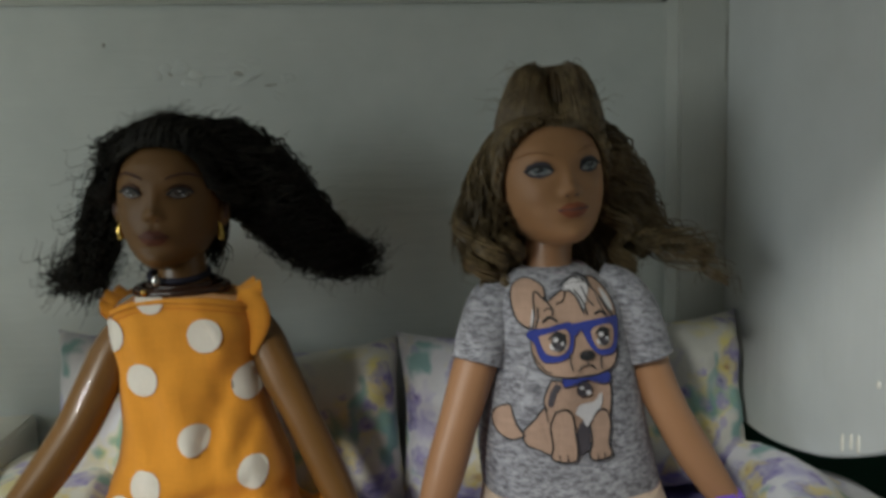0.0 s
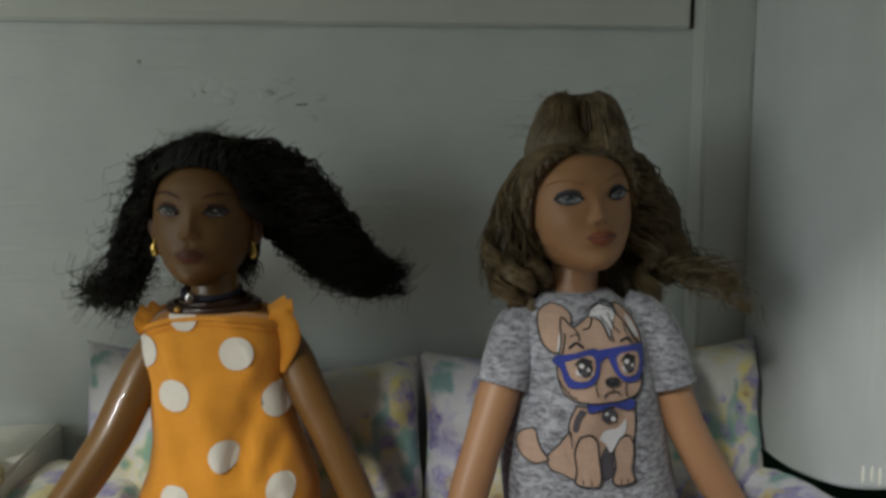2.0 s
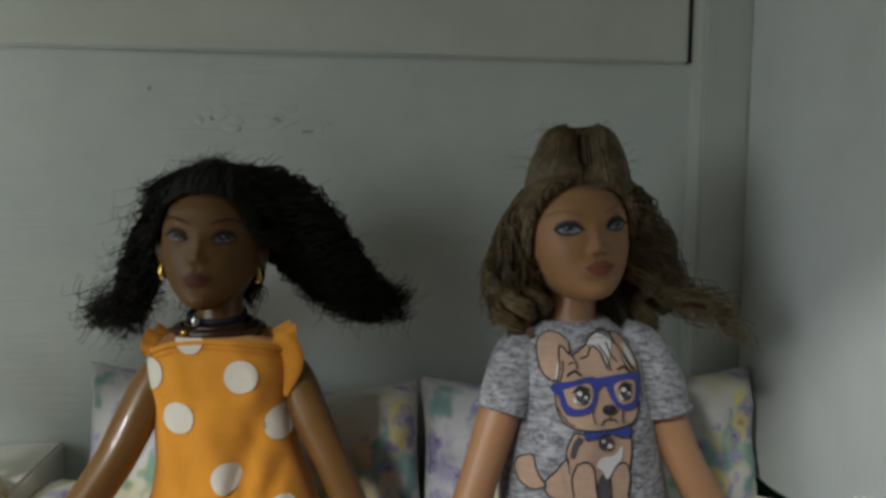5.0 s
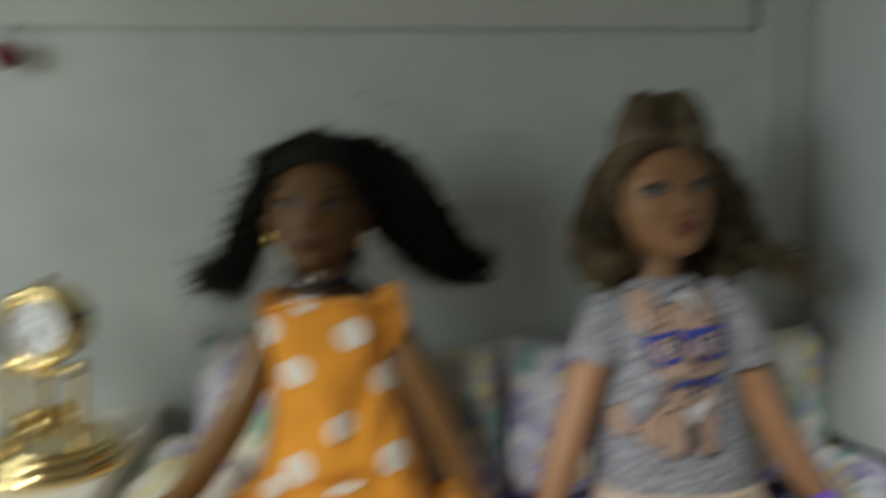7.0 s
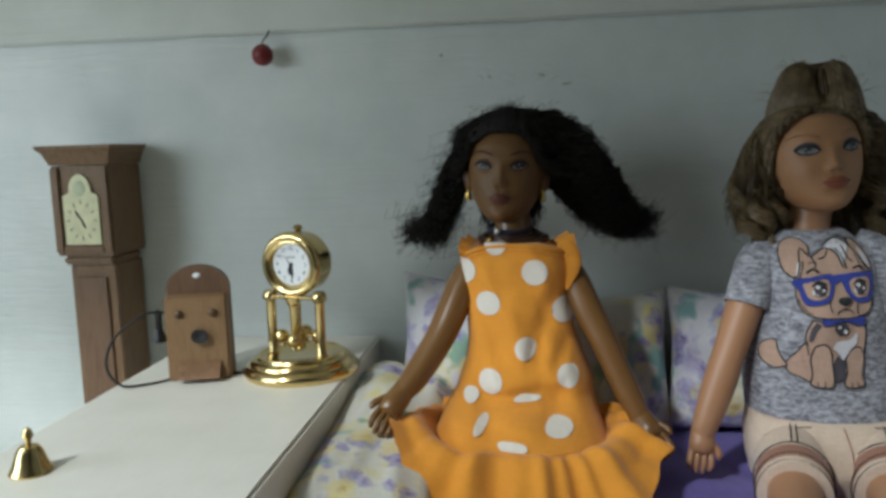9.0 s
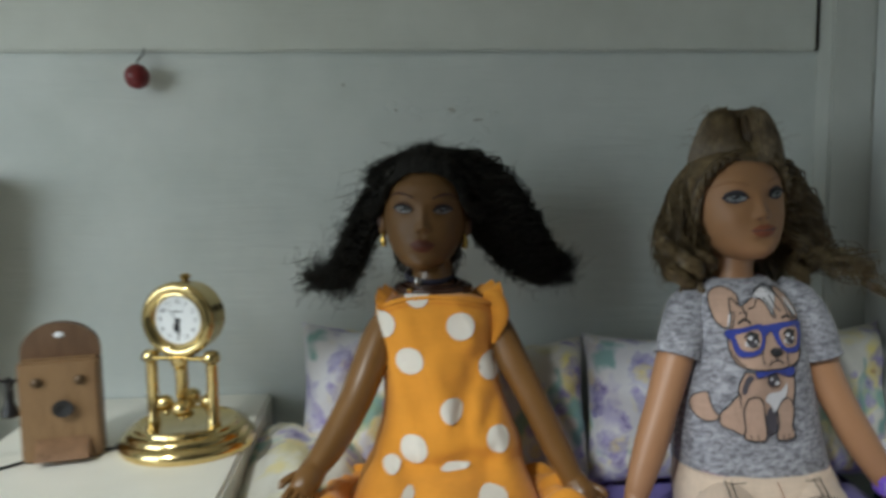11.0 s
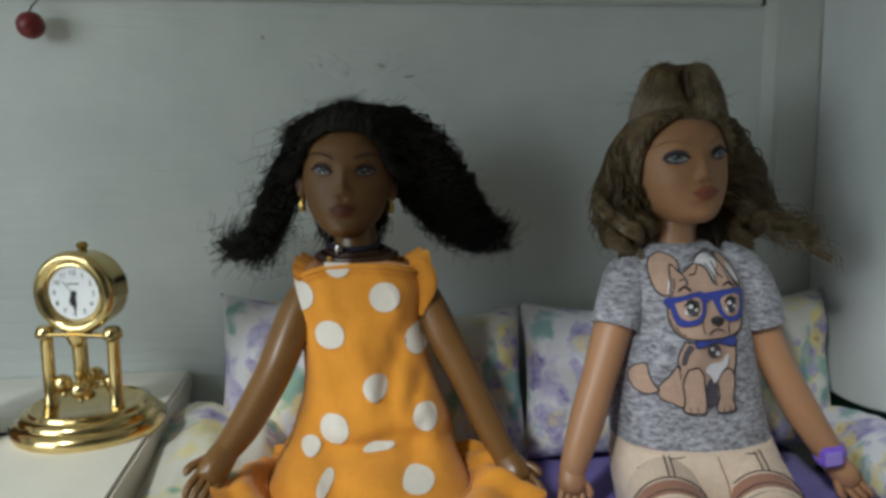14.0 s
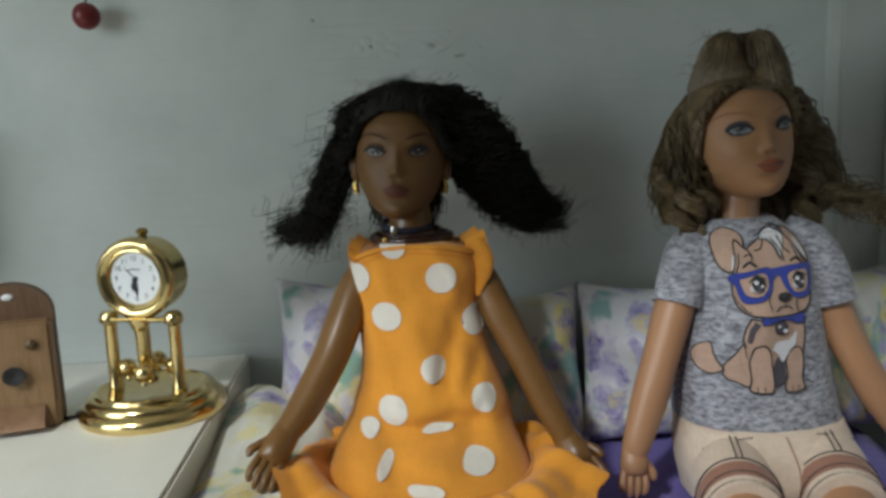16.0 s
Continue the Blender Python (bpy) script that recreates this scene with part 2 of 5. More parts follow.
GOLD = plain("gold", (0.75, 0.50, 0.14), 0.2, 1.0)
SILVER = plain("silver", (0.6, 0.58, 0.55), 0.25, 1.0)
NECKLACE = plain("dark_beads", (0.035, 0.014, 0.008), 0.25)
RIBBON = plain("navy_ribbon", (0.014, 0.013, 0.03), 0.7)
WATCH = plain("purple_rubber", (0.24, 0.13, 0.62), 0.4)
WATCHFACE = plain("lilac_watch_face", (0.34, 0.25, 0.66), 0.35)


# ---- building helpers ----
class Shape:
    """Gathers faces with materials, and becomes one mesh."""

    def __init__(self):
        self.v, self.f, self.m, self.mats = [], [], [], []

    def slot(self, mat):
        if mat not in self.mats:
            self.mats.append(mat)
        return self.mats.index(mat)

    def grid(self, rows, mat, closed=True, caps=True):
        """Skin over rows of points of equal length."""
        k, n, base, s = len(rows[0]), len(rows), len(self.v), self.slot(mat)
        for r in rows:
            self.v.extend(tuple(p) for p in r)
        for i in range(n - 1):
            for j in range(k if closed else k - 1):
                a, b = base + i * k + j, base + i * k + (j + 1) % k
                self.f.append((a, b, b + k, a + k))
                self.m.append(s)
        if caps and closed:
            self.f.append(tuple(base + j for j in reversed(range(k))))
            self.f.append(tuple(base + (n - 1) * k + j for j in range(k)))
            self.m += [s, s]

    def tube(self, path, radii, mat, sides=8, flat=1.0, caps=True):
        path = [Vector(p) for p in path]
        if isinstance(radii, (int, float)):
            radii = [radii] * len(path)
        rows, side = [], None
        for i, p in enumerate(path):
            d = (path[min(i + 1, len(path) - 1)] - path[max(i - 1, 0)]).normalized()
            if side is None:
                side = d.cross(Vector((0, 1, 0)) if abs(d.y) < 0.9 else Vector((1, 0, 0))).normalized()
            side = (side - d * side.dot(d)).normalized()
            up = d.cross(side)
            rows.append([p + radii[i] * (math.cos(a) * side + flat * math.sin(a) * up) for a in (2 * math.pi * j / sides for j in range(sides))])
        self.grid(rows, mat, True, caps)

    def ball(self, c, r, mat, turn=None, n=12, k=16):
        r = (r, r, r) if isinstance(r, (int, float)) else r
        c, turn = Vector(c), turn or Matrix.Identity(3)
        rows = []
        for i in range(n + 1):
            a = math.pi * (0.02 + 0.96 * i / n)
            rows.append([c + turn @ Vector((r[0] * math.sin(a) * math.cos(b), r[1] * math.sin(a) * math.sin(b), r[2] * math.cos(a))) for b in (2 * math.pi * j / k for j in range(k))])
        self.grid(rows, mat)

    def lathe(self, profile, mat, m=None, k=32):
        m = m or Matrix.Identity(4)
        self.grid([[m @ Vector((r * math.cos(a), r * math.sin(a), z)) for a in (2 * math.pi * j / k for j in range(k))] for r, z in profile], mat)

    def box(self, lo, hi, mat, bevel=0.0, m=None):
        bm = bmesh.new()
        bmesh.ops.create_cube(bm, size=1)
        lo, hi = Vector(lo), Vector(hi)
        for v in bm.verts:
            v.co = Vector([lo[i] + (v.co[i] + 0.5) * (hi[i] - lo[i]) for i in range(3)])
        if bevel:
            bmesh.ops.bevel(bm, geom=bm.edges[:], offset=bevel, segments=2, affect="EDGES")
        bm.verts.index_update()
        base, s = len(self.v), self.slot(mat)
        self.v.extend(tuple(m @ v.co if m else v.co) for v in bm.verts)
        for f in bm.faces:
            self.f.append(tuple(base + v.index for v in f.verts))
            self.m.append(s)
        bm.free()

    def prism(self, outline, lo, hi, mat, axis=1, m=None):
        """An outline of (a, b) drawn out along an axis."""
        def put(a, b, c):
            p = [a, b]
            p.insert(axis, c)
            return m @ Vector(p) if m else Vector(p)
        self.grid([[put(a, b, lo) for a, b in outline], [put(a, b, hi) for a, b in outline]], mat)

    def make(self, name, parent=None, label="", category="", group="", kind="", smooth=True, at=None, angle=40):
        me = bpy.data.meshes.new(name)
        me.from_pydata([tuple(p) for p in self.v], [], self.f)
        for mt in self.mats:
            me.materials.append(mt)
        me.polygons.foreach_set("material_index", self.m)
        bm = bmesh.new()
        bm.from_mesh(me)
        bmesh.ops.recalc_face_normals(bm, faces=bm.faces[:])
        bm.to_mesh(me)
        bm.free()
        if smooth:
            me.polygons.foreach_set("use_smooth", [True] * len(me.polygons))
            me.set_sharp_from_angle(angle=radians(angle))
        ob = new(name, me)
        if parent:
            ob.parent = parent
        if at:
            ob.matrix_basis = at
        return tagged(ob, label, category, group, kind)


def thing(name, label, category, group="", at=None):
    ob = new(name)
    ob.empty_display_size = 0.01
    if at:
        ob.matrix_basis = at
    return tagged(ob, label, category, group)


def curve_points(points, n):
    """Smooth points through a few given ones."""
    pts = [Vector(p) for p in points]
    pts = [2 * pts[0] - pts[1]] + pts + [2 * pts[-1] - pts[-2]]
    out = []
    for i in range(n):
        s = i / (n - 1) * (len(pts) - 3)
        j = min(int(s), len(pts) - 4)
        t = s - j
        a, b, c, d = pts[j:j + 4]
        out.append(0.5 * (2 * b + (c - a) * t + (2 * a - 5 * b + 4 * c - d) * t * t + (3 * b - a - 3 * c + d) * t ** 3))
    return out


def smooth_values(values, n):
    return [p.x for p in curve_points([(v, 0, 0) for v in values], n)]


# ---- structure ----
def slab(name, lo, hi, mat, bevel=0.0015, label=""):
    s = Shape()
    s.box(lo, hi, mat, bevel)
    return s.make(name, kind="structure", label=label)


WALL_Y = 0.435
slab("wall_north", (-0.75, WALL_Y, -0.07), (0.1500, WALL_Y + 0.0116, 0.3295), WALL, label="grey-white painted plywood back wall")
rail = slab("trim", (-0.75, WALL_Y - 0.004, 0.2365), (0.1305, WALL_Y - 0.0002, 0.329), TRIM, 0.0012, "painted board rail across the back wall")
# strip over the open joint, the gap's shade put into its colour
s = Shape()
s.box((0.1307, WALL_Y - 0.0012, 0.2370), (0.1334, WALL_Y - 0.0003, 0.3285), GAPSHADE)
s.make("joint", rail, "strip coloured dark for the shade in the rail's end joint")
post = slab("wall_post", (0.1335, WALL_Y - 0.016, -0.07), (0.172, WALL_Y + 0.012, 0.3295), POST, 0.0015, "painted corner post")
s = Shape()
s.box((0.1584, WALL_Y - 0.0163, 0.194), (0.1589, WALL_Y - 0.0158, 0.222), STITCHGREY)
s.make("crack", post, "dark crack in the corner")
slab("ceiling", (-0.762, 0.085, 0.330), (0.60, 0.60, 0.345), TOP, label="underside of the white painted shelf above")
s = Shape()
s.box((-0.762, 0.02, -0.084), (0.60, 0.60, -0.0705), TOP, 0.002)
s.make("floor", kind="structure", label="white painted shelf board")
s = Shape()
s.box((0.1725, WALL_Y + 0.02, -0.07), (0.60, WALL_Y + 0.03, 0.3295), GREEN, 0.002)
s.make("wall_backing", kind="structure", label="dark green cloth-covered board")
s = Shape()
s.box((0.1725, 0.05, -0.0702), (0.598, WALL_Y + 0.019, -0.066), GREEN, 0.001)
s.make("ground", kind="structure", label="dark green cloth on the shelf board")
# lumps and chips in the paint of the back wall
for x, z, rx, rz, mt, turn in ((-0.0875, 0.2035, 0.0030, 0.0016, STITCHGREY, 0.2), (-0.083, 0.2005, 0.0055, 0.0009, WALL, -0.2), (-0.120, 0.2035, 0.0016, 0.0010, STITCHGREY, 0.6), (-0.110, 0.199, 0.0060, 0.0030, WALL, 0.1), (-0.072, 0.1975, 0.0040, 0.0008, STITCHGREY, -0.1), (-0.150, 0.218, 0.0012, 0.0012, STITCHGREY, 0)):
    s = Shape()
    s.ball((x, WALL_Y - 0.0001, z), (rx * 0.85, 0.0005, rz * 0.8), mt, pose(0, 0, 0, 0, math.degrees(turn), 0).to_3x3(), 8, 14)
    s.make("paint_chip", bpy.data.objects["wall_north"])
lump_rng = random.Random(21)
for x, z, spread, count in ((-0.088, 0.2030, 0.011, 7), (-0.118, 0.2045, 0.010, 5), (-0.064, 0.1985, 0.014, 3), (0.100, 0.205, 0.016, 3)):
    for q in range(count):
        s = Shape()
        s.ball((x + lump_rng.gauss(0, 0.5) * spread, WALL_Y - 0.0001, z + lump_rng.gauss(0, 0.35) * spread), (lump_rng.uniform(0.0015, 0.0045), lump_rng.uniform(0.0002, 0.0004), lump_rng.uniform(0.0012, 0.0030)), WALL, pose(0, 0, 0, 0, lump_rng.uniform(-40, 40), 0).to_3x3(), 10, 16)
        s.make("paint_lump", bpy.data.objects["wall_north"])
# side board with a scrolled lower edge
edge = [(0.4185, 0.027), (0.412, 0.0225), (0.396, 0.020), (0.374, 0.0195), (0.350, 0.0228), (0.322, 0.0305), (0.289, 0.046), (0.262, 0.066), (0.24, 0.095), (0.228, 0.13)]
edge = [(p.x, p.y) for p in curve_points([(a, b, 0) for a, b in edge], 44)]
edge += [(0.222, 0.3295), (0.4185, 0.3295)]
s = Shape()
s.prism([(y, z) for y, z in edge], 0.159, 0.1715, SIDE, 0)
side = s.make("wall_east", kind="structure", label="white brushed side board with a scrolled lower edge", angle=60)
mod = side.modifiers.new("edge", "BEVEL")
mod.width, mod.segments = 0.002, 2

for y, z, ry, rz in ((0.3160, 0.0395, 0.0010, 0.0040), (0.3105, 0.0420, 0.0009, 0.0036), (0.3060, 0.0425, 0.0010, 0.0042), (0.2960, 0.0700, 0.0012, 0.0016)):
    s = Shape()
    s.ball((0.1589, y, z), (0.0007, ry, rz), TOP, None, 8, 12)
    s.make("paint_drip", side)

# unseen room added round the shelf, to close it in and bounce light
for name, lo, hi, mat in (
    ("room_floor", (-0.90, -2.0, -0.80), (1.4, 0.8, -0.75), FLOOR),
    ("room_ceiling", (-0.90, -2.0, 1.65), (1.4, 0.8, 1.70), ROOM),
    ("room_wall_north", (-0.90, 0.65, -0.75), (1.4, 0.70, 1.65), ROOM),
    ("room_wall_south", (-0.90, -2.0, -0.75), (1.4, -1.95, 1.65), ROOM),
    ("room_wall_east", (1.35, -1.95, -0.75), (1.4, 0.65, 1.65), ROOM),
    ("room_wall_west_low", (-0.90, -1.95, -0.75), (-0.85, 0.65, 0.02), ROOM),
    ("room_wall_west_high", (-0.90, -1.95, 0.62), (-0.85, 0.65, 1.65), ROOM),
    ("room_wall_west_side", (-0.90, -1.95, 0.02), (-0.85, -0.40, 0.62), ROOM),
    ("room_wall_west_end", (-0.90, 0.12, 0.02), (-0.85, 0.65, 0.62), ROOM),
    ("shelf_base", (-0.76, 0.06, -0.75), (0.598, 0.64, -0.0845), OAK),
):
    slab(name, lo, hi, mat, 0.0)


# ---- seat and cushions ----
def cushion(name, size, mat, at, label, seed=0, puff=1.0, group="", category="cushion", pinch=0.11):
    """A stuffed cloth cushion, flat in its own x and z, with drawn-out corners and creases."""
    s, n = Shape(), 30
    w, t, h = size
    def point(u, v, front):
        x = u * w / 2 * (1 - pinch * (1 - v * v) * abs(u) ** 3)
        z = v * h / 2 * (1 - pinch * (1 - u * u) * abs(v) ** 3)
        full = max(0.0, (1 - u ** 4) * (1 - v ** 4)) ** 0.55
        crease = noise.noise(Vector((u * 2.2 + seed, v * 2.2, seed * 3.1))) * 0.30 + noise.noise(Vector((u * 5 + seed, v * 5, 7.7))) * 0.06
        rim = 0.10 * noise.noise(Vector((u * 9, v * 9, seed + 2.0))) * (1 - full)
        y = 0.5 * t * full * puff * (1 + crease) * (-1 if front else 1) + rim * t
        return Vector((x, y, z))
    for front in (True, False):
        s.grid([[point(-1 + 2 * i / n, -1 + 2 * j / n, front) for i in range(n + 1)] for j in range(n + 1)], mat, False)
    return s.make(name, label=label, category=category, group=group, at=at)


SEAT_Z = -0.008
bench = thing("bench", "low white wooden bench under a purple cushion", "bench", at=pose(0, 0, -0.07))
s = Shape()
s.box((-0.196, 0.20, 0.020), (0.150, 0.430, 0.032), TOP, 0.0015)
s.make("bench_top", bench)
for x in (-0.18, 0.13):
    for y in (0.21, 0.41):
        s = Shape()
        s.box((x, y, 0.0), (x + 0.014, y + 0.014, 0.0198), TOP, 0.001)
        s.make("leg", bench)

s, n = Shape(), 36
lo, hi = Vector((-0.194, 0.196, -0.0378)), Vector((0.148, 0.428, SEAT_Z))
rows = []
for top in (0, 1):
    grid_rows = []
    for j in range(n + 1):
        row = []
        for i in range(n + 1):
            u, v = -1 + 2 * i / n, -1 + 2 * j / n
            fall = max(0.0, (1 - u ** 10) * (1 - v ** 8)) ** 0.5
            x, y = (lo.x + hi.x) / 2 + u * (hi.x - lo.x) / 2, (lo.y + hi.y) / 2 + v * (hi.y - lo.y) / 2
            z = lo.z + 0.013 + (hi.z - lo.z - 0.013) * fall + 0.0022 * noise.noise(Vector((x * 28, y * 28, 1.0))) * fall if top else lo.z + 0.013 * (1 - fall)
            row.append(Vector((x, y, z)))
        grid_rows.append(row)
    s.grid(grid_rows, LILAC, False)
s.make("seat_cushion", label="flat purple cotton seat cushion on the bench", category="cushion")

backs = "floral pillows along the back"
lean = 12
for x, y, z, w, h, roll, seed, mt in (
    (-0.140, 0.408, 0.038, 0.076, 0.092, 3, 1.3, PRINT),
    (-0.053, 0.408, 0.030, 0.080, 0.084, -2, 4.1, PRINTB),
    (0.0255, 0.404, 0.031, 0.087, 0.087, 2, 7.7, PRINT),
    (0.118, 0.399, 0.033, 0.082, 0.090, -1, 9.2, PRINTB),
):
    cushion("throw_pillow", (w, 0.040, h), mt, pose(x, y - 0.004, z, -lean, roll, 0), "white throw pillow printed with purple and yellow pansies", seed, group=backs, category="pillow")
cushion("throw_pillow", (0.068, 0.040, 0.22), PRINTC, pose(-0.1715, 0.315, 0.0065, -86, 0, 0) @ pose(0, 0, 0, 0, 0, 12), "yellow floral cushion lying flat against the table", 3.3, category="pillow")
cushion("throw_pillow", (0.095, 0.034, 0.13), PRINT, pose(0.168, 0.325, -0.006, 0, 27, 0) @ pose(0, 0, 0, -88, 0, 0) @ pose(0, 0, 0, 0, 14, 0), "green and purple floral cushion tipped over beside the doll", 5.9, category="pillow")

# ---- dolls ----
class Torso:
    """A clothed trunk given by rings (z, middle x, middle y, half width, half depth), with folds on its front."""

    def __init__(self, rings, power=2.3, fold=0.0012, seed=0.0, gather=0.0, creases=(), droop=0.0):
        self.droop = droop
        self.creases = creases
        self.gather, self.rings, self.power, self.fold, self.seed = gather, sorted(rings), power, fold, seed

    def ring(self, z):
        zs = [r[0] for r in self.rings]
        return [float(np.interp(z, zs, [r[i] for r in self.rings])) for i in range(1, 5)]

    def soft(self, z):
        sets = [self.ring(z + d) for d in (-0.002, -0.001, 0, 0.001, 0.002)]
        return [sum(c) / 5 for c in zip(*sets)]

    def folds(self, x, z):
        q = Vector((x * 60 + z * 18 + self.seed, z * 34, self.seed))
        deep = sum(d * math.exp(-((x - cx - lean * (z - cz)) / wx) ** 2 - ((z - cz - tip * (x - cx)) / wz) ** 2) for cx, cz, wx, wz, lean, tip, d in self.creases)
        return deep + self.fold * (noise.noise(q) + 0.5 * noise.noise(q * 2.3) + self.gather * max(0.0, min(1.0, (0.036 - z) / 0.02)) * math.sin(x * 430 + 3 * noise.noise(q)))

    def front(self, x, z):
        cx, cy, rx, ry = self.soft(z)
        u = min(0.999, abs((x - cx) / rx))
        return cy - ry * (1 - u ** self.power) ** (1 / self.power) + self.folds(x, z) * (1 - u ** 2)

    def skin(self, shape, mat, zs, k=56):
        rows = []
        for z in zs:
            cx, cy, rx, ry = self.soft(z)
            row = []
            for j in range(k):
                a = 2 * math.pi * j / k
                c, sn = math.cos(a), math.sin(a)
                x = cx + rx * math.copysign(abs(c) ** (2 / self.power), c)
                y = cy + ry * math.copysign(abs(sn) ** (2 / self.power), sn)
                if sn < 0:
                    y += self.folds(x, z) * (1 - min(1, abs((x - cx) / rx)) ** 2)
                rise = max(0.0, (z - zs[-1] + 0.025) / 0.025)
                row.append(Vector((x, y, z - self.droop * abs(c) ** 2.5 * rise ** 1.5)))
            rows.append(row)
        shape.grid(rows, mat)

    def rim(self, z, k, out):
        """The ring of the skin at one height, a little proud of it."""
        cx, cy, rx, ry = self.soft(z)
        row = []
        for j in range(k):
            a = 2 * math.pi * j / k
            c, sn = math.cos(a), math.sin(a)
            x = cx + rx * math.copysign(abs(c) ** (2 / self.power), c)
            y = cy + ry * math.copysign(abs(sn) ** (2 / self.power), sn)
            if sn < 0:
                y += self.folds(x, z) * (1 - min(1, abs((x - cx) / rx)) ** 2)
            row.append(Vector((x + out * c, y + out * sn, z)))
        return row

    def patch(self, shape, outline, mat, proud=0.0005):
        """A printed shape on the front: an outline of (x, z) filled towards its middle."""
        mx, mz = sum(p[0] for p in outline) / len(outline), sum(p[1] for p in outline) / len(outline)
        rows = []
        for q in (1.0, 0.75, 0.5, 0.25, 0.03):
            rows.append([Vector((x, self.front(x, z) - proud, z)) for x, z in ((mx + (a - mx) * q, mz + (b - mz) * q) for a, b in outline)])
        shape.grid(rows, mat, True, True)

    def line(self, shape, points, width, mat, proud=0.0007, n=24):
        pts = curve_points([(x, 0, z) for x, z in points], n)
        shape.tube([Vector((p.x, self.front(p.x, p.z) - proud + 0.0002, p.z)) for p in pts], width, mat, 6, 0.6)


def oval(x, z, rx, rz, n=22, power=2.0, turn=0.0):
    out = []
    for i in range(n):
        a = 2 * math.pi * i / n
        c, s = math.cos(a), math.sin(a)
        u, v = rx * math.copysign(abs(c) ** (2 / power), c), rz * math.copysign(abs(s) ** (2 / power), s)
        out.append((x + u * math.cos(turn) - v * math.sin(turn), z + u * math.sin(turn) + v * math.cos(turn)))
    return out


# a doll's head, level by level from chin to crown: half width, and depth before and behind
LEVELS = (-1.0, -0.97, -0.92, -0.84, -0.70, -0.50, -0.25, 0.0, 0.25, 0.50, 0.70, 0.85, 0.95, 1.0)
CHEEK = (0.10, 0.30, 0.43, 0.57, 0.73, 0.87, 0.96, 0.99, 0.98, 0.90, 0.74, 0.54, 0.32, 0.02)
FRONT = (0.50, 0.80, 0.91, 0.97, 0.99, 0.98, 0.96, 0.95, 0.94, 0.88, 0.74, 0.55, 0.33, 0.02)
BACK = (-0.30, -0.10, 0.08, 0.25, 0.48, 0.74, 0.93, 1.0, 1.0, 0.92, 0.76, 0.56, 0.33, 0.02)


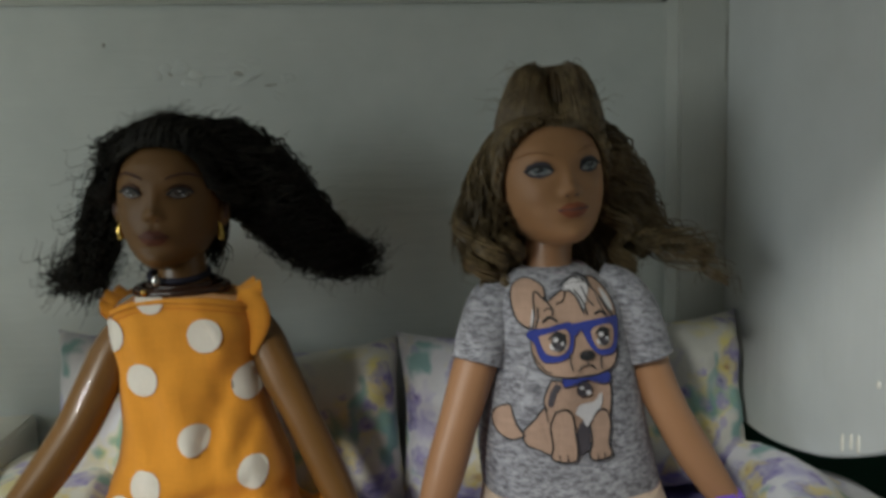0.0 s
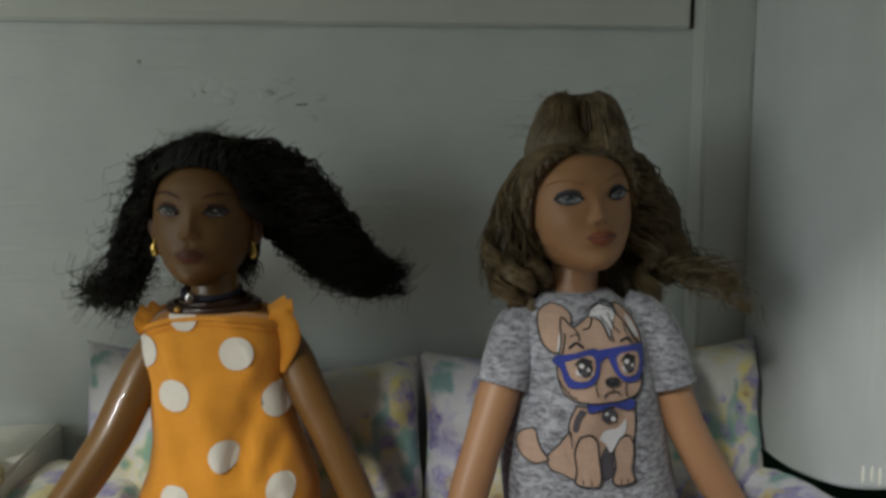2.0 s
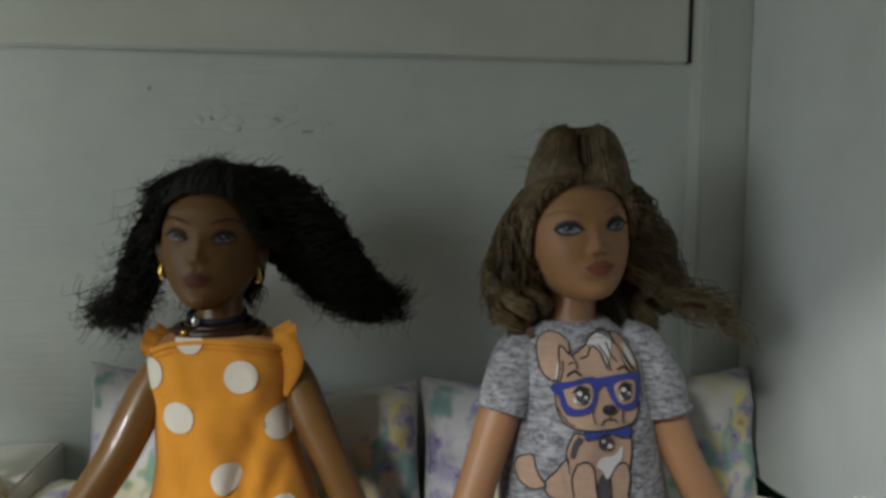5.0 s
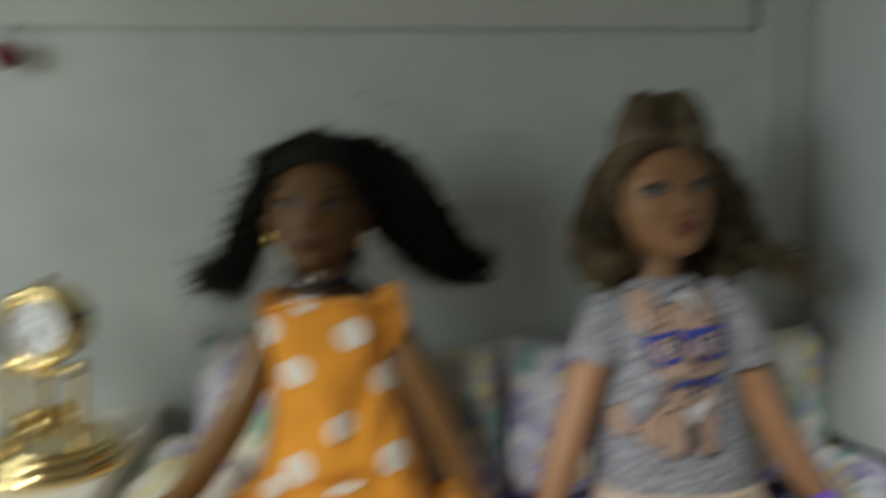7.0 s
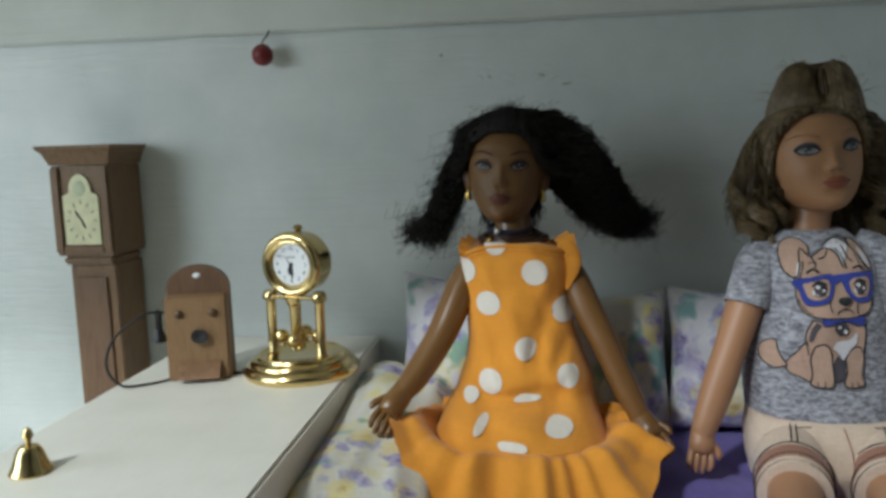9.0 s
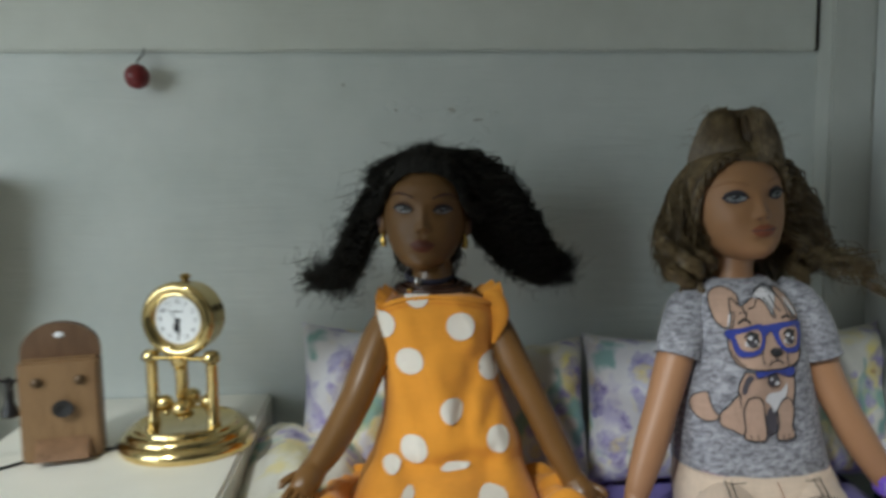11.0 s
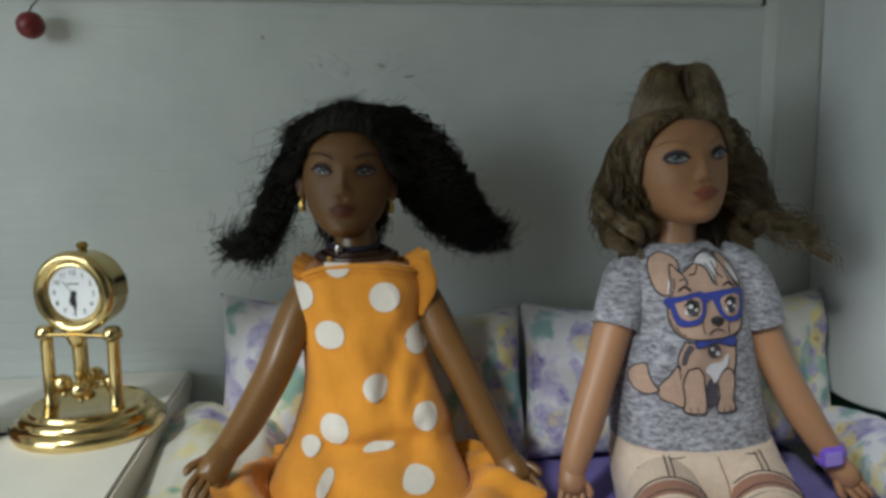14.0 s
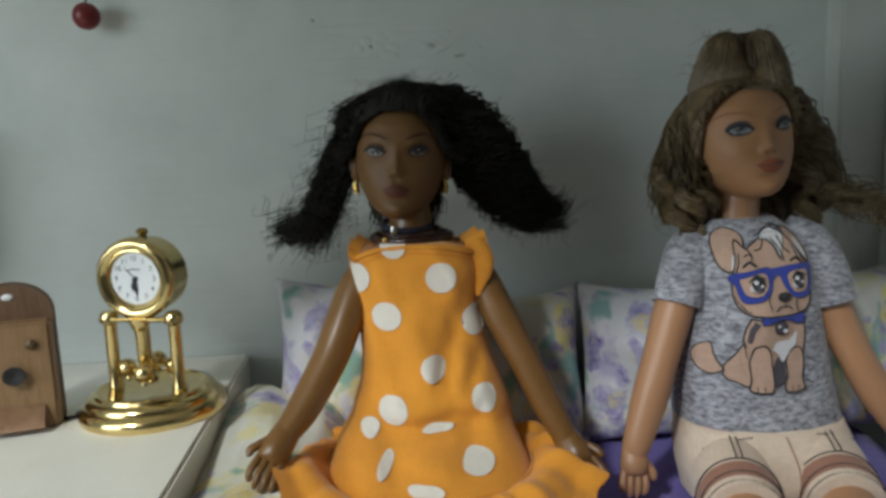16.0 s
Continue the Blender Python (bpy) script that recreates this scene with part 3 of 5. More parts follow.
class Head:
    """A doll's head: a soft egg with brow, nose and chin, turned to face where the doll looks."""

    def __init__(self, centre, half, turn, eye, nose, mouth):
        self.c, self.h, self.t = Vector(centre), half, turn.to_3x3()
        self.eye, self.nose, self.mouth = eye, nose, mouth

    def local(self, az, el):
        a, b, c = self.h
        w = math.sin(el)
        sn, cs = math.sin(az), math.cos(az)
        wide = float(np.interp(w, LEVELS, CHEEK))
        deep = float(np.interp(w, LEVELS, FRONT if cs > 0 else BACK))
        q = (abs(sn) ** 2.15 + abs(cs) ** 2.15) ** (-1 / 2.15)
        p = Vector((a * wide * q * sn, -b * deep * q * cs, c * w))
        front = max(0.0, cs)
        def bump(px, pz, sx, sz):
            return math.exp(-((p.x / a - px) / sx) ** 2 - ((w - pz) / sz) ** 2) * front
        n, m, e = self.nose, self.mouth, self.eye
        out = 0.13 * bump(0, n, 0.13, 0.075) + 0.07 * bump(0, n + 0.13, 0.10, 0.12) + 0.03 * bump(0, e, 0.11, 0.13)
        out += sum(0.055 * bump(k * 0.14, n - 0.03, 0.07, 0.05) + 0.05 * bump(k * 0.60, m + 0.22, 0.22, 0.16) - 0.10 * bump(k * 0.44, e - 0.01, 0.19, 0.10) + 0.04 * bump(k * 0.44, e + 0.21, 0.26, 0.08) for k in (-1, 1))
        out += 0.10 * bump(0, m, 0.24, 0.10) - 0.05 * bump(0, m - 0.17, 0.24, 0.05) + 0.07 * bump(0, m - 0.33, 0.24, 0.10) - 0.03 * bump(0, m + 0.14, 0.05, 0.06)
        p.y -= a * out
        return p

    def at(self, p):
        return self.c + self.t @ p

    def skin(self, shape, mat):
        rows = []
        for i in range(73):
            el = math.pi * (-0.495 + 0.985 * i / 72)
            rows.append([self.at(self.local(th - 0.6 * math.sin(th), el)) for th in (2 * math.pi * j / 84 for j in range(84))])
        shape.grid(rows, mat)

    def face(self, u, w, out=0.0):
        """The point of the face at u half widths aside and w half heights up."""
        az, el = u * 0.9, w
        for _ in range(14):
            p = self.local(az, el)
            el = max(-1.5, min(1.5, el + 0.7 * (w - p.z / self.h[2])))
            az = max(-1.5, min(1.5, az + 0.7 * (u - p.x / self.h[0])))
        p = self.local(az, el)
        return self.at(p + Vector((p.x, p.y, 0.3 * p.z)).normalized() * out)

    def patch(self, shape, outline, mat, out=0.0003):
        mu, mw = sum(p[0] for p in outline) / len(outline), sum(p[1] for p in outline) / len(outline)
        rows = [[self.face(mu + (u - mu) * q, mw + (w - mw) * q, out) for u, w in outline] for q in (1.0, 0.8, 0.6, 0.4, 0.2, 0.04)]
        shape.grid(rows, mat)

    def features(self, shape, lids, iris, lips, brow, gaze=0.0, wide=0.21, lid=1.0, tall=0.062, white=None):
        e, m = self.eye, self.mouth
        for sx in (-0.44, 0.44):
            tip = 1 if sx > 0 else -1
            shade = [(sx + tip * u * wide, e + v * tall) for u, v in ((-1.05, -0.35), (-0.85, 0.7), (-0.3, 1.45 + 0.5 * lid), (0.35, 1.6 + 0.6 * lid), (1.0, 1.15 + 0.5 * lid), (1.3 + 0.1 * lid, 0.35), (0.95, -0.6 - 0.4 * lid), (0.2, -1.05 - 0.5 * lid), (-0.6, -0.9 - 0.3 * lid))]
            self.patch(shape, shade, lids, 0.00015)
            almond = [(sx + tip * u * wide, e + v * tall) for u, v in ((-1.0, -0.25), (-0.6, 0.45), (0.0, 0.85), (0.6, 0.70), (1.0, 0.15), (0.6, -0.62), (0.0, -0.85), (-0.6, -0.70))]
            self.patch(shape, almond, white or EYEWHITE, 0.0008)
            self.patch(shape, oval(sx + gaze, e + 0.10 * tall, 0.115, tall * 0.78, 18), iris, 0.0014)
            self.patch(shape, oval(sx + gaze, e + 0.18 * tall, 0.064, tall * 0.50, 14), INK, 0.0019)
            self.patch(shape, oval(sx + gaze - 0.035, e + 0.42 * tall, 0.026, tall * 0.16, 8), GLINT, 0.0023)
            self.patch(shape, oval(sx + gaze + 0.02, e - 0.40 * tall, 0.036, tall * 0.14, 10), GLINT, 0.0021)
            top = [self.face(sx + tip * u * wide, e + v * tall, 0.0013) for u, v in ((-1.05, -0.28), (-0.6, 0.55), (0.0, 0.98), (0.6, 0.85), (1.15, 0.25))]
            shape.tube(curve_points(top, 12), 0.00055, INK, 5)
            crease = [self.face(sx + tip * u * wide, e + v * tall, 0.0003) for u, v in ((-0.9, 0.9), (-0.3, 1.75), (0.4, 1.85), (1.1, 1.2))]
            shape.tube(curve_points(crease, 10), 0.00025, lids, 5)
            low = [self.face(sx + tip * u * wide, e + v * tall, 0.0004) for u, v in ((-0.9, -0.6), (0.0, -1.0), (0.9, -0.45))]
            shape.tube(curve_points(low, 9), 0.00028, lids, 5)
            arch = [self.face(sx + tip * k, e + h, 0.0001) for k, h in ((-0.22, 0.20), (-0.05, 0.255), (0.14, 0.285), (0.30, 0.25), (0.40, 0.20))]
            shape.tube(curve_points(arch, 12), smooth_values([0.0004, 0.0006, 0.0006, 0.0004, 0.0001], 12), brow, 5)
        upper = [(-0.30, m + 0.004), (-0.18, m + 0.060), (-0.07, m + 0.095), (0, m + 0.072), (0.07, m + 0.095), (0.18, m + 0.060), (0.30, m + 0.004), (0.12, m - 0.010), (0.0, m - 0.004), (-0.12, m - 0.010)]
        lower = [(-0.28, m - 0.002), (-0.1, m - 0.014), (0, m - 0.012), (0.1, m - 0.014), (0.28, m - 0.002), (0.19, m - 0.085), (0.08, m - 0.122), (-0.08, m - 0.122), (-0.19, m - 0.085)]
        self.patch(shape, upper, lips, 0.0004)
        self.patch(shape, lower, lips, 0.0006)
        shape.tube([self.face(k * 0.28, m - 0.006 + 0.010 * k * k, 0.0006) for k in (-1, -0.5, 0, 0.5, 1)], 0.00025, lids, 5)
        for sx in (-0.085, 0.085):
            self.patch(shape, oval(sx, self.nose - 0.080, 0.035, 0.014, 8), lids, 0.0001)


def strand(shape, path, r, mat, rng, curl=0.0, pitch=160.0, wild=0.0, n=18, sides=4, phase=None):
    """One lock of hair: a tapered tube that waves or curls along a path."""
    pts = curve_points(path, n)
    ph, out = rng.random() * 6.28 if phase is None else phase + rng.uniform(-0.5, 0.5), []
    drift = Vector((rng.uniform(-1, 1), rng.uniform(-1, 1), rng.uniform(-1, 1))) * wild
    length = 0.0
    for i, p in enumerate(pts):
        if i:
            length += (p - pts[i - 1]).length
        k = i / (n - 1)
        a = ph + length * pitch * 6.28
        grow = curl * min(1.0, 2.5 * k)
        out.append(p + Vector((math.cos(a), math.sin(a), math.sin(a + 1.6))) * grow + drift * k * k)
    shape.tube(out, [r * (1 - 0.75 * (i / (n - 1)) ** 2) for i in range(n)], mat, sides, caps=False)


def ringlet(shape, path, r, turns, thick, count, mats, rng):
    """A fat hanging curl: many fine hairs wound round one line together."""
    n, ph = 44, rng.random() * 6.28
    pts = curve_points(path, n)
    for q in range(count):
        a, rr = rng.random() * 6.28, thick * math.sqrt(rng.random())
        du, dv = rr * math.cos(a), rr * math.sin(a)
        wob, out = rng.random() * 6.28, []
        for i, p in enumerate(pts):
            k = i / (n - 1)
            w = ph + turns * 6.28 * k + 0.10 * math.sin(5 * k + wob)
            g = (r + du) * (0.35 + 0.65 * min(1.0, 3 * k)) * (1 - 0.35 * k ** 3)
            out.append(p + Vector((g * math.cos(w), 0.85 * g * math.sin(w), dv * 1.25 + 0.12 * r * math.sin(w + wob))))
        shape.tube(out, [rng.uniform(0.00028, 0.0005) * (1 - 0.5 * (i / n) ** 3) for i in range(n)], mats[0] if rng.random() < 0.85 else mats[1], 4, caps=False)


def hand(shape, wrist, knuckle, tip, mat, side, size=0.0062):
    """A small doll's hand: a flat palm, four fingers and a thumb."""
    w, k, t = Vector(wrist), Vector(knuckle), Vector(tip)
    d = (k - w).normalized()
    across = d.cross(Vector((0, -1, 0.35))).normalized()
    shape.tube([w - d * 0.007, w - d * 0.003, w + d * 0.001, w.lerp(k, 0.5), k, k + d * 0.0015], [size * 0.80, size * 0.90, size * 0.96, size * 1.02, size * 0.92, size * 0.6], mat, 16, 0.86)
    for i in range(4):
        o = across * size * (-0.75 + 0.5 * i)
        end = t + across * size * (-0.72 + 0.46 * i) - (t - k) * (0.12 * abs(i - 1.5))
        mid = (k + t) / 2 + o * 1.1 + Vector((0, -0.0012, 0.0006))
        shape.tube(curve_points([k + o * 0.9 - d * 0.002, mid, end], 7), [size * 0.27, size * 0.28, size * 0.27, size * 0.26, size * 0.25, size * 0.22, size * 0.12], mat, 7)
    o = across * size * side
    shape.tube(curve_points([w.lerp(k, 0.35) + o * 0.7, w.lerp(k, 0.9) + o * 1.3, k + o * 1.35 + d * 0.003], 7), [size * 0.3] * 5 + [size * 0.26, size * 0.13], mat, 7)


def limb(shape, pts, radii, mat, n=22, sides=18, flat=1.0):
    shape.tube(curve_points(pts, n), smooth_values(radii, n), mat, sides, flat)


def orange_doll():
    s, rng = Shape(), random.Random(5)
    # trunk and dress
    dress = Torso([(0.008, -0.103, 0.320, 0.047, 0.048), (0.016, -0.102, 0.324, 0.044, 0.045), (0.028, -0.1015, 0.336, 0.0385, 0.035), (0.0345, -0.0995, 0.3415, 0.0358, 0.0288), (0.0400, -0.0990, 0.3430, 0.0350, 0.0292), (0.048, -0.0990, 0.345, 0.0318, 0.0262), (0.060, -0.1005, 0.348, 0.0288, 0.0240),
                   (0.082, -0.1035, 0.350, 0.0268, 0.0215), (0.092, -0.1035, 0.350, 0.0285, 0.0205), (0.1112, -0.1035, 0.350, 0.0295, 0.0175)], 2.5, 0.0060, 3.0, 0.10,
                  ((-0.0900, 0.066, 0.0045, 0.016, 0.25, 0, 0.0045), (-0.1010, 0.050, 0.0060, 0.012, -0.2, 0, -0.0025), (-0.1000, 0.0365, 0.018, 0.0042, 0, 0.12, 0.0042), (-0.0960, 0.0270, 0.018, 0.0030, 0, -0.1, -0.0030),
                   (-0.0800, 0.0560, 0.0035, 0.014, 0.5, 0, 0.0040), (-0.1180, 0.0260, 0.0040, 0.010, -0.3, 0, 0.0040), (-0.0860, 0.0300, 0.0040, 0.012, 0.5, 0, 0.0045), (-0.1230, 0.058, 0.005, 0.014, -0.2, 0, 0.0020)), 0.0070)
    dress.skin(s, ORANGE, [0.012 + 0.0990 * i / 70 for i in range(71)])
    # turned neck edge
    dress.line(s, [(-0.1315, 0.1045), (-0.1220, 0.1080), (-0.112, 0.1098), (-0.104, 0.1100), (-0.096, 0.1096), (-0.086, 0.1080), (-0.0760, 0.1045)], 0.0010, ORANGE)
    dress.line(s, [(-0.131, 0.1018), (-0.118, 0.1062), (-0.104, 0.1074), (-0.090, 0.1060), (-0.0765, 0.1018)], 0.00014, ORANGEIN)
    for x, z, r in ((-0.0935, 0.0965, 0.0066), (-0.1175, 0.0808, 0.0063), (-0.1305, 0.097, 0.0066), (-0.0985, 0.0590, 0.0056), (-0.1165, 0.0430, 0.0060), (-0.0775, 0.0455, 0.0055), (-0.0785, 0.0765, 0.0066), (-0.1135, 0.1105, 0.0055)):
        pts = [(min(max(a, -0.132), -0.066), min(b, 0.1118)) for a, b in oval(x, z, r, r)]
        dress.patch(s, pts, DOT, 0.0006)
    for x, z, rx, rz, turn in ((-0.1265, 0.0362, 0.0042, 0.0034, 0.3), (-0.0980, 0.0358, 0.0068, 0.0016, 0.06), (-0.1205, 0.0264, 0.0042, 0.0024, 0.7), (-0.0828, 0.0262, 0.0068, 0.0033, 0), (-0.105, 0.0205, 0.0072, 0.0020, 0)):
        dress.patch(s, [(a, max(b, 0.0188)) for a, b in oval(x, z, rx, rz, turn=turn)], DOT, 0.0011)
    # gathered frill round the hem, lifted at one side
    rows, k, n = [], 260, 16
    start = dress.rim(0.0185, k, 0.0012)
    for i in range(n):
        q = i / (n - 1)
        row = []
        for j in range(k):
            a = 2 * math.pi * j / k
            ca, sa = math.cos(a), math.sin(a)
            square = (abs(ca) ** 2.7 + abs(sa) ** 2.7) ** (-1 / 2.7)
            fold = math.sin(13 * a + 1.4 * math.sin(3 * a) + 0.7) + 0.5 * math.sin(29 * a + 2 * math.sin(5 * a))
            lift = 0.034 * max(0.0, math.cos(a - 3.50)) ** 6 * q + 0.018 * max(0.0, math.cos(a + 0.30)) ** 8 * q
            rx, ry = 0.0730 * (1 - 3.2 * lift), 0.069 if sa < 0 else 0.057
            calm = 1 - 0.7 * max(0.0, math.cos(a - 3.55)) ** 2
            wave = 0.0026 * fold * calm
            hem = Vector((-0.1005 + (rx + wave) * square * ca, 0.323 + (ry + wave) * square * sa, 0.0))
            p = start[j].lerp(hem, q)
            drop = 0.0185 + 0.0045 * math.sin(math.pi * min(1.0, 1.6 * q)) - 0.0205 * q ** 1.3
            z = drop + lift + 0.0022 * fold * calm * math.sin(math.pi * min(1.0, 0.08 + q * 0.8))
            row.append(Vector((p.x, p.y, max(z if i else 0.0185, SEAT_Z + 0.0025 + 0.0010 * fold))))
        rows.append(row)
    s.tube([p + Vector((0, 0, 0.0004)) for p in rows[0]] + [rows[0][0]], 0.0007, ORANGE, 6)
    s.grid(rows, ORANGE, True, False)
    # inner side of the frill, in a darker and redder orange
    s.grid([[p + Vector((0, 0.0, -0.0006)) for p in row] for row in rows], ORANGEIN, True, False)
    # hips and legs under the skirt
    for sx in (-1, 1):
        limb(s, [(-0.103 + sx * 0.017, 0.340, 0.004), (-0.103 + sx * 0.019, 0.31, 0.0035), (-0.103 + sx * 0.016, 0.275, 0.0025)], [0.0115, 0.0112, 0.0085], BROWNSKIN)
    # shoulder frills: gathered strips round the armholes
    for inner, flare in (([(-0.1300, 0.3370, 0.1035), (-0.1275, 0.3410, 0.1085), (-0.1240, 0.3490, 0.1110), (-0.1220, 0.3600, 0.1080)], (-0.0050, 0.0, 0.0030)), ([(-0.0775, 0.3370, 0.1030), (-0.0805, 0.3410, 0.1085), (-0.0835, 0.3490, 0.1110), (-0.0850, 0.3600, 0.1080)], (0.0085, 0.0, 0.0040))):
        line, strip = curve_points(inner, 40), []
        for q in range(7):
            w = q / 6
            strip.append([p + Vector(flare) * w * math.sin(math.pi * (0.15 + 0.8 * i / 39)) + Vector((0, 0.0009 * math.sin(i * 0.75) * w, 0.0011 * math.sin(i * 0.75 + 1.0) * w)) for i, p in enumerate(line)])
        s.grid(strip + [[p + Vector((0, 0.0006, -0.0006)) for p in row] for row in reversed(strip)], ORANGE, False)
    limb(s, [(-0.0815, 0.3390, 0.1095), (-0.0765, 0.3385, 0.1075), (-0.0738, 0.3385, 0.0990), (-0.0770, 0.3385, 0.0860)], [0.0022, 0.0044, 0.0042, 0.0010], ORANGE, 18, 12, 0.30)
    # neck, choker, beads
    limb(s, [(-0.104, 0.354, 0.100), (-0.1045, 0.355, 0.116), (-0.106, 0.358, 0.130)], [0.0125, 0.0098, 0.0098], BROWNSKIN)
    ring = lambda cx, cy, cz, rx, ry, tip, n=30: [(cx + rx * math.cos(a), cy + ry * math.sin(a), cz + tip * math.sin(a)) for a in (2 * math.pi * i / n for i in range(n + 1))]
    s.tube(ring(-0.1060, 0.3556, 0.1172, 0.0112, 0.0110, 0.0018), 0.0014, RIBBON, 8)
    s.tube(ring(-0.1045, 0.352, 0.1118, 0.0170, 0.0125, 0.0006), 0.0022, NECKLACE, 8)
    s.tube(ring(-0.1045, 0.3535, 0.1142, 0.0135, 0.0115, 0.0010), 0.0012, NECKLACE, 8)
    s.ball((-0.1125, 0.3425, 0.1160), (0.0016, 0.0008, 0.0024), SILVER)
    s.ball((-0.1165, 0.3395, 0.1125), 0.0013, GOLD)
    # arms
    limb(s, [(-0.119, 0.354, 0.101), (-0.1295, 0.348, 0.092), (-0.1360, 0.340, 0.078), (-0.1428, 0.331, 0.063), (-0.1535, 0.317, 0.047), (-0.1605, 0.307, 0.0395)], [0.0072, 0.0080, 0.0083, 0.0078, 0.0070, 0.0052], BROWNSKIN)
    hand(s, (-0.1605, 0.307, 0.0395), (-0.1655, 0.298, 0.0335), (-0.1705, 0.289, 0.0245), BROWNSKIN, 1)
    limb(s, [(-0.088, 0.354, 0.101), (-0.0755, 0.349, 0.093), (-0.0680, 0.343, 0.078), (-0.0590, 0.336, 0.060), (-0.0480, 0.328, 0.036), (-0.0415, 0.322, 0.023)], [0.0072, 0.0078, 0.0078, 0.0069, 0.0066, 0.0050], BROWNSKIN)
    hand(s, (-0.0415, 0.322, 0.023), (-0.0370, 0.314, 0.0165), (-0.0310, 0.305, 0.008), BROWNSKIN, -1)
    # head
    head = Head((-0.1078, 0.3590, 0.1468), (0.0200, 0.0225, 0.0270), pose(0, 0, 0, 0, 2, 0) @ pose(0, 0, 0, -2, 0, -6), 0.10, -0.20, -0.50)
    head.skin(s, BROWNFACE)
    head.features(s, LIDSBROWN, IRISBROWN, LIPSBROWN, LIDSBROWN, 0.02, 0.19, 0.0, 0.068)
    for sx in (-1, 1):
        e = head.at(Vector((sx * 0.0202, 0.001, -0.0045)))
        s.ball(e, (0.0030, 0.0040, 0.0062), BROWNFACE, head.t)
        s.ball(e + head.t @ Vector((sx * 0.0016, -0.0024, 0.0006)), (0.0014, 0.0012, 0.0036), LIDSBROWN, head.t)
        b = head.at(Vector((sx * 0.0198, -0.002, -0.0125)))
        s.tube([(b.x, b.y, b.z + 0.003), (b.x + 0.0004 * sx, b.y - 0.0008, b.z), (b.x, b.y, b.z - 0.003)], [0.0007, 0.0015, 0.0016], GOLD, 8)
    # hair: a close cap, two flared bunches, loose curls
    rows = []
    for i in range(15):
        row = []
        for j in range(40):
            a = 2 * math.pi * j / 40
            edge_el = float(np.interp(abs((a + math.pi) % (2 * math.pi) - math.pi), (0, 0.5, 0.9, 1.2, 1.6, 2.0, 2.6, 3.2), (0.78, 0.72, 0.50, 0.25, 0.08, -0.4, -0.9, -1.0)))
            el = math.pi / 2 * 0.98 - (math.pi / 2 * 0.98 - edge_el) * i / 14
            p = head.local(a, el) * (1.10 + 0.135 * math.sin(min(1.0, max(0.0, el - edge_el) / 0.5) * math.pi / 2) + 0.055 * noise.noise(Vector((a * 3, el * 6, 2))) + 0.045 * noise.noise(Vector((a * 9, el * 14, 5))))
            row.append(head.at(p + Vector((0, 0.002, 0.001))))
        rows.append(row)
    s.grid(rows, BLACKHAIR, True, True)
    c = head.c
    right = [(-0.103, 0.366, 0.161), (-0.0885, 0.366, 0.1625), (-0.0690, 0.372, 0.1470), (-0.0535, 0.384, 0.1250), (-0.0390, 0.394, 0.1150), (-0.0265, 0.401, 0.1120)]
    left = [(-0.111, 0.366, 0.161), (-0.1260, 0.366, 0.1565), (-0.1380, 0.373, 0.1395), (-0.1478, 0.384, 0.1200), (-0.1550, 0.394, 0.1060)]
    flick = [(-0.1400, 0.376, 0.1360), (-0.1480, 0.386, 0.1190), (-0.1600, 0.396, 0.1120), (-0.1715, 0.402, 0.1110)]
    for path, radii, count in ((right, [0.0120, 0.0160, 0.0160, 0.0128, 0.0075, 0.0045], 480), (left, [0.012, 0.0112, 0.0070, 0.0072, 0.0074], 360), (flick, [0.004, 0.0062, 0.0058, 0.0040], 160)):
        pts, rs, rows = curve_points(path, 26), smooth_values(radii, 26), []
        for i, p in enumerate(pts):
            d = (pts[min(i + 1, 25)] - pts[max(i - 1, 0)]).normalized()
            sidev = d.cross(Vector((0, 1, 0))).normalized()
            rows.append([p + (rs[i] * 0.82 * (1 - 0.75 * (i / 25) ** 4) + 0.0016 * noise.noise(Vector((j * 0.8, i * 0.5, radii[0] * 900)))) * (math.cos(a) * sidev + 0.75 * math.sin(a) * d.cross(sidev)) for j, a in enumerate(2 * math.pi * q / 22 for q in range(22))])
        s.grid(rows, BLACKHAIR)
        for q in range(count):
            a, rr = rng.random() * 6.28, math.sqrt(rng.uniform(0.45, 1.0))
            go = []
            stop = rng.uniform(0.6, 1.06)
            for t in (0, 0.25, 0.5, 0.75, 1.0):
                i = min(25, int(t * stop * 25))
                d = (pts[min(i + 1, 25)] - pts[max(i - 1, 0)]).normalized()
                sidev = d.cross(Vector((0, 1, 0))).normalized()
                lump = 1 + 0.32 * noise.noise(Vector((math.cos(a) * 1.5, math.sin(a) * 1.5, i * 0.40 + radii[0] * 700)))
                go.append(pts[i] + rs[i] * rr * lump * (math.cos(a) * sidev + 0.75 * math.sin(a) * d.cross(sidev)) + d * max(0.0, t * stop - 1) * 0.02)
            strand(s, go, 0.00045, BLACKHAIR, rng, rng.uniform(0.0016, 0.0034), rng.uniform(50.0, 95.0), 0.0045, 44, 3)
        stray = 1.0 if path is right else 1.7
        for q in range(count):
            i = rng.randrange(2, 26)
            d = (pts[min(i + 1, 25)] - pts[max(i - 1, 0)]).normalized()
            sidev = d.cross(Vector((0, 1, 0))).normalized()
            a = rng.random() * 6.28
            o = math.cos(a) * sidev + 0.5 * math.sin(a) * d.cross(sidev)
            st = pts[i] + o * rs[i] * 0.8
            strand(s, [st, st + o * 0.003 + d * 0.003, st + o * rng.uniform(0.002, 0.009) * stray + d * rng.uniform(0.002, 0.010)], 0.00020, BLACKHAIR, rng, 0.0022, 110.0, 0.004, 26, 3)
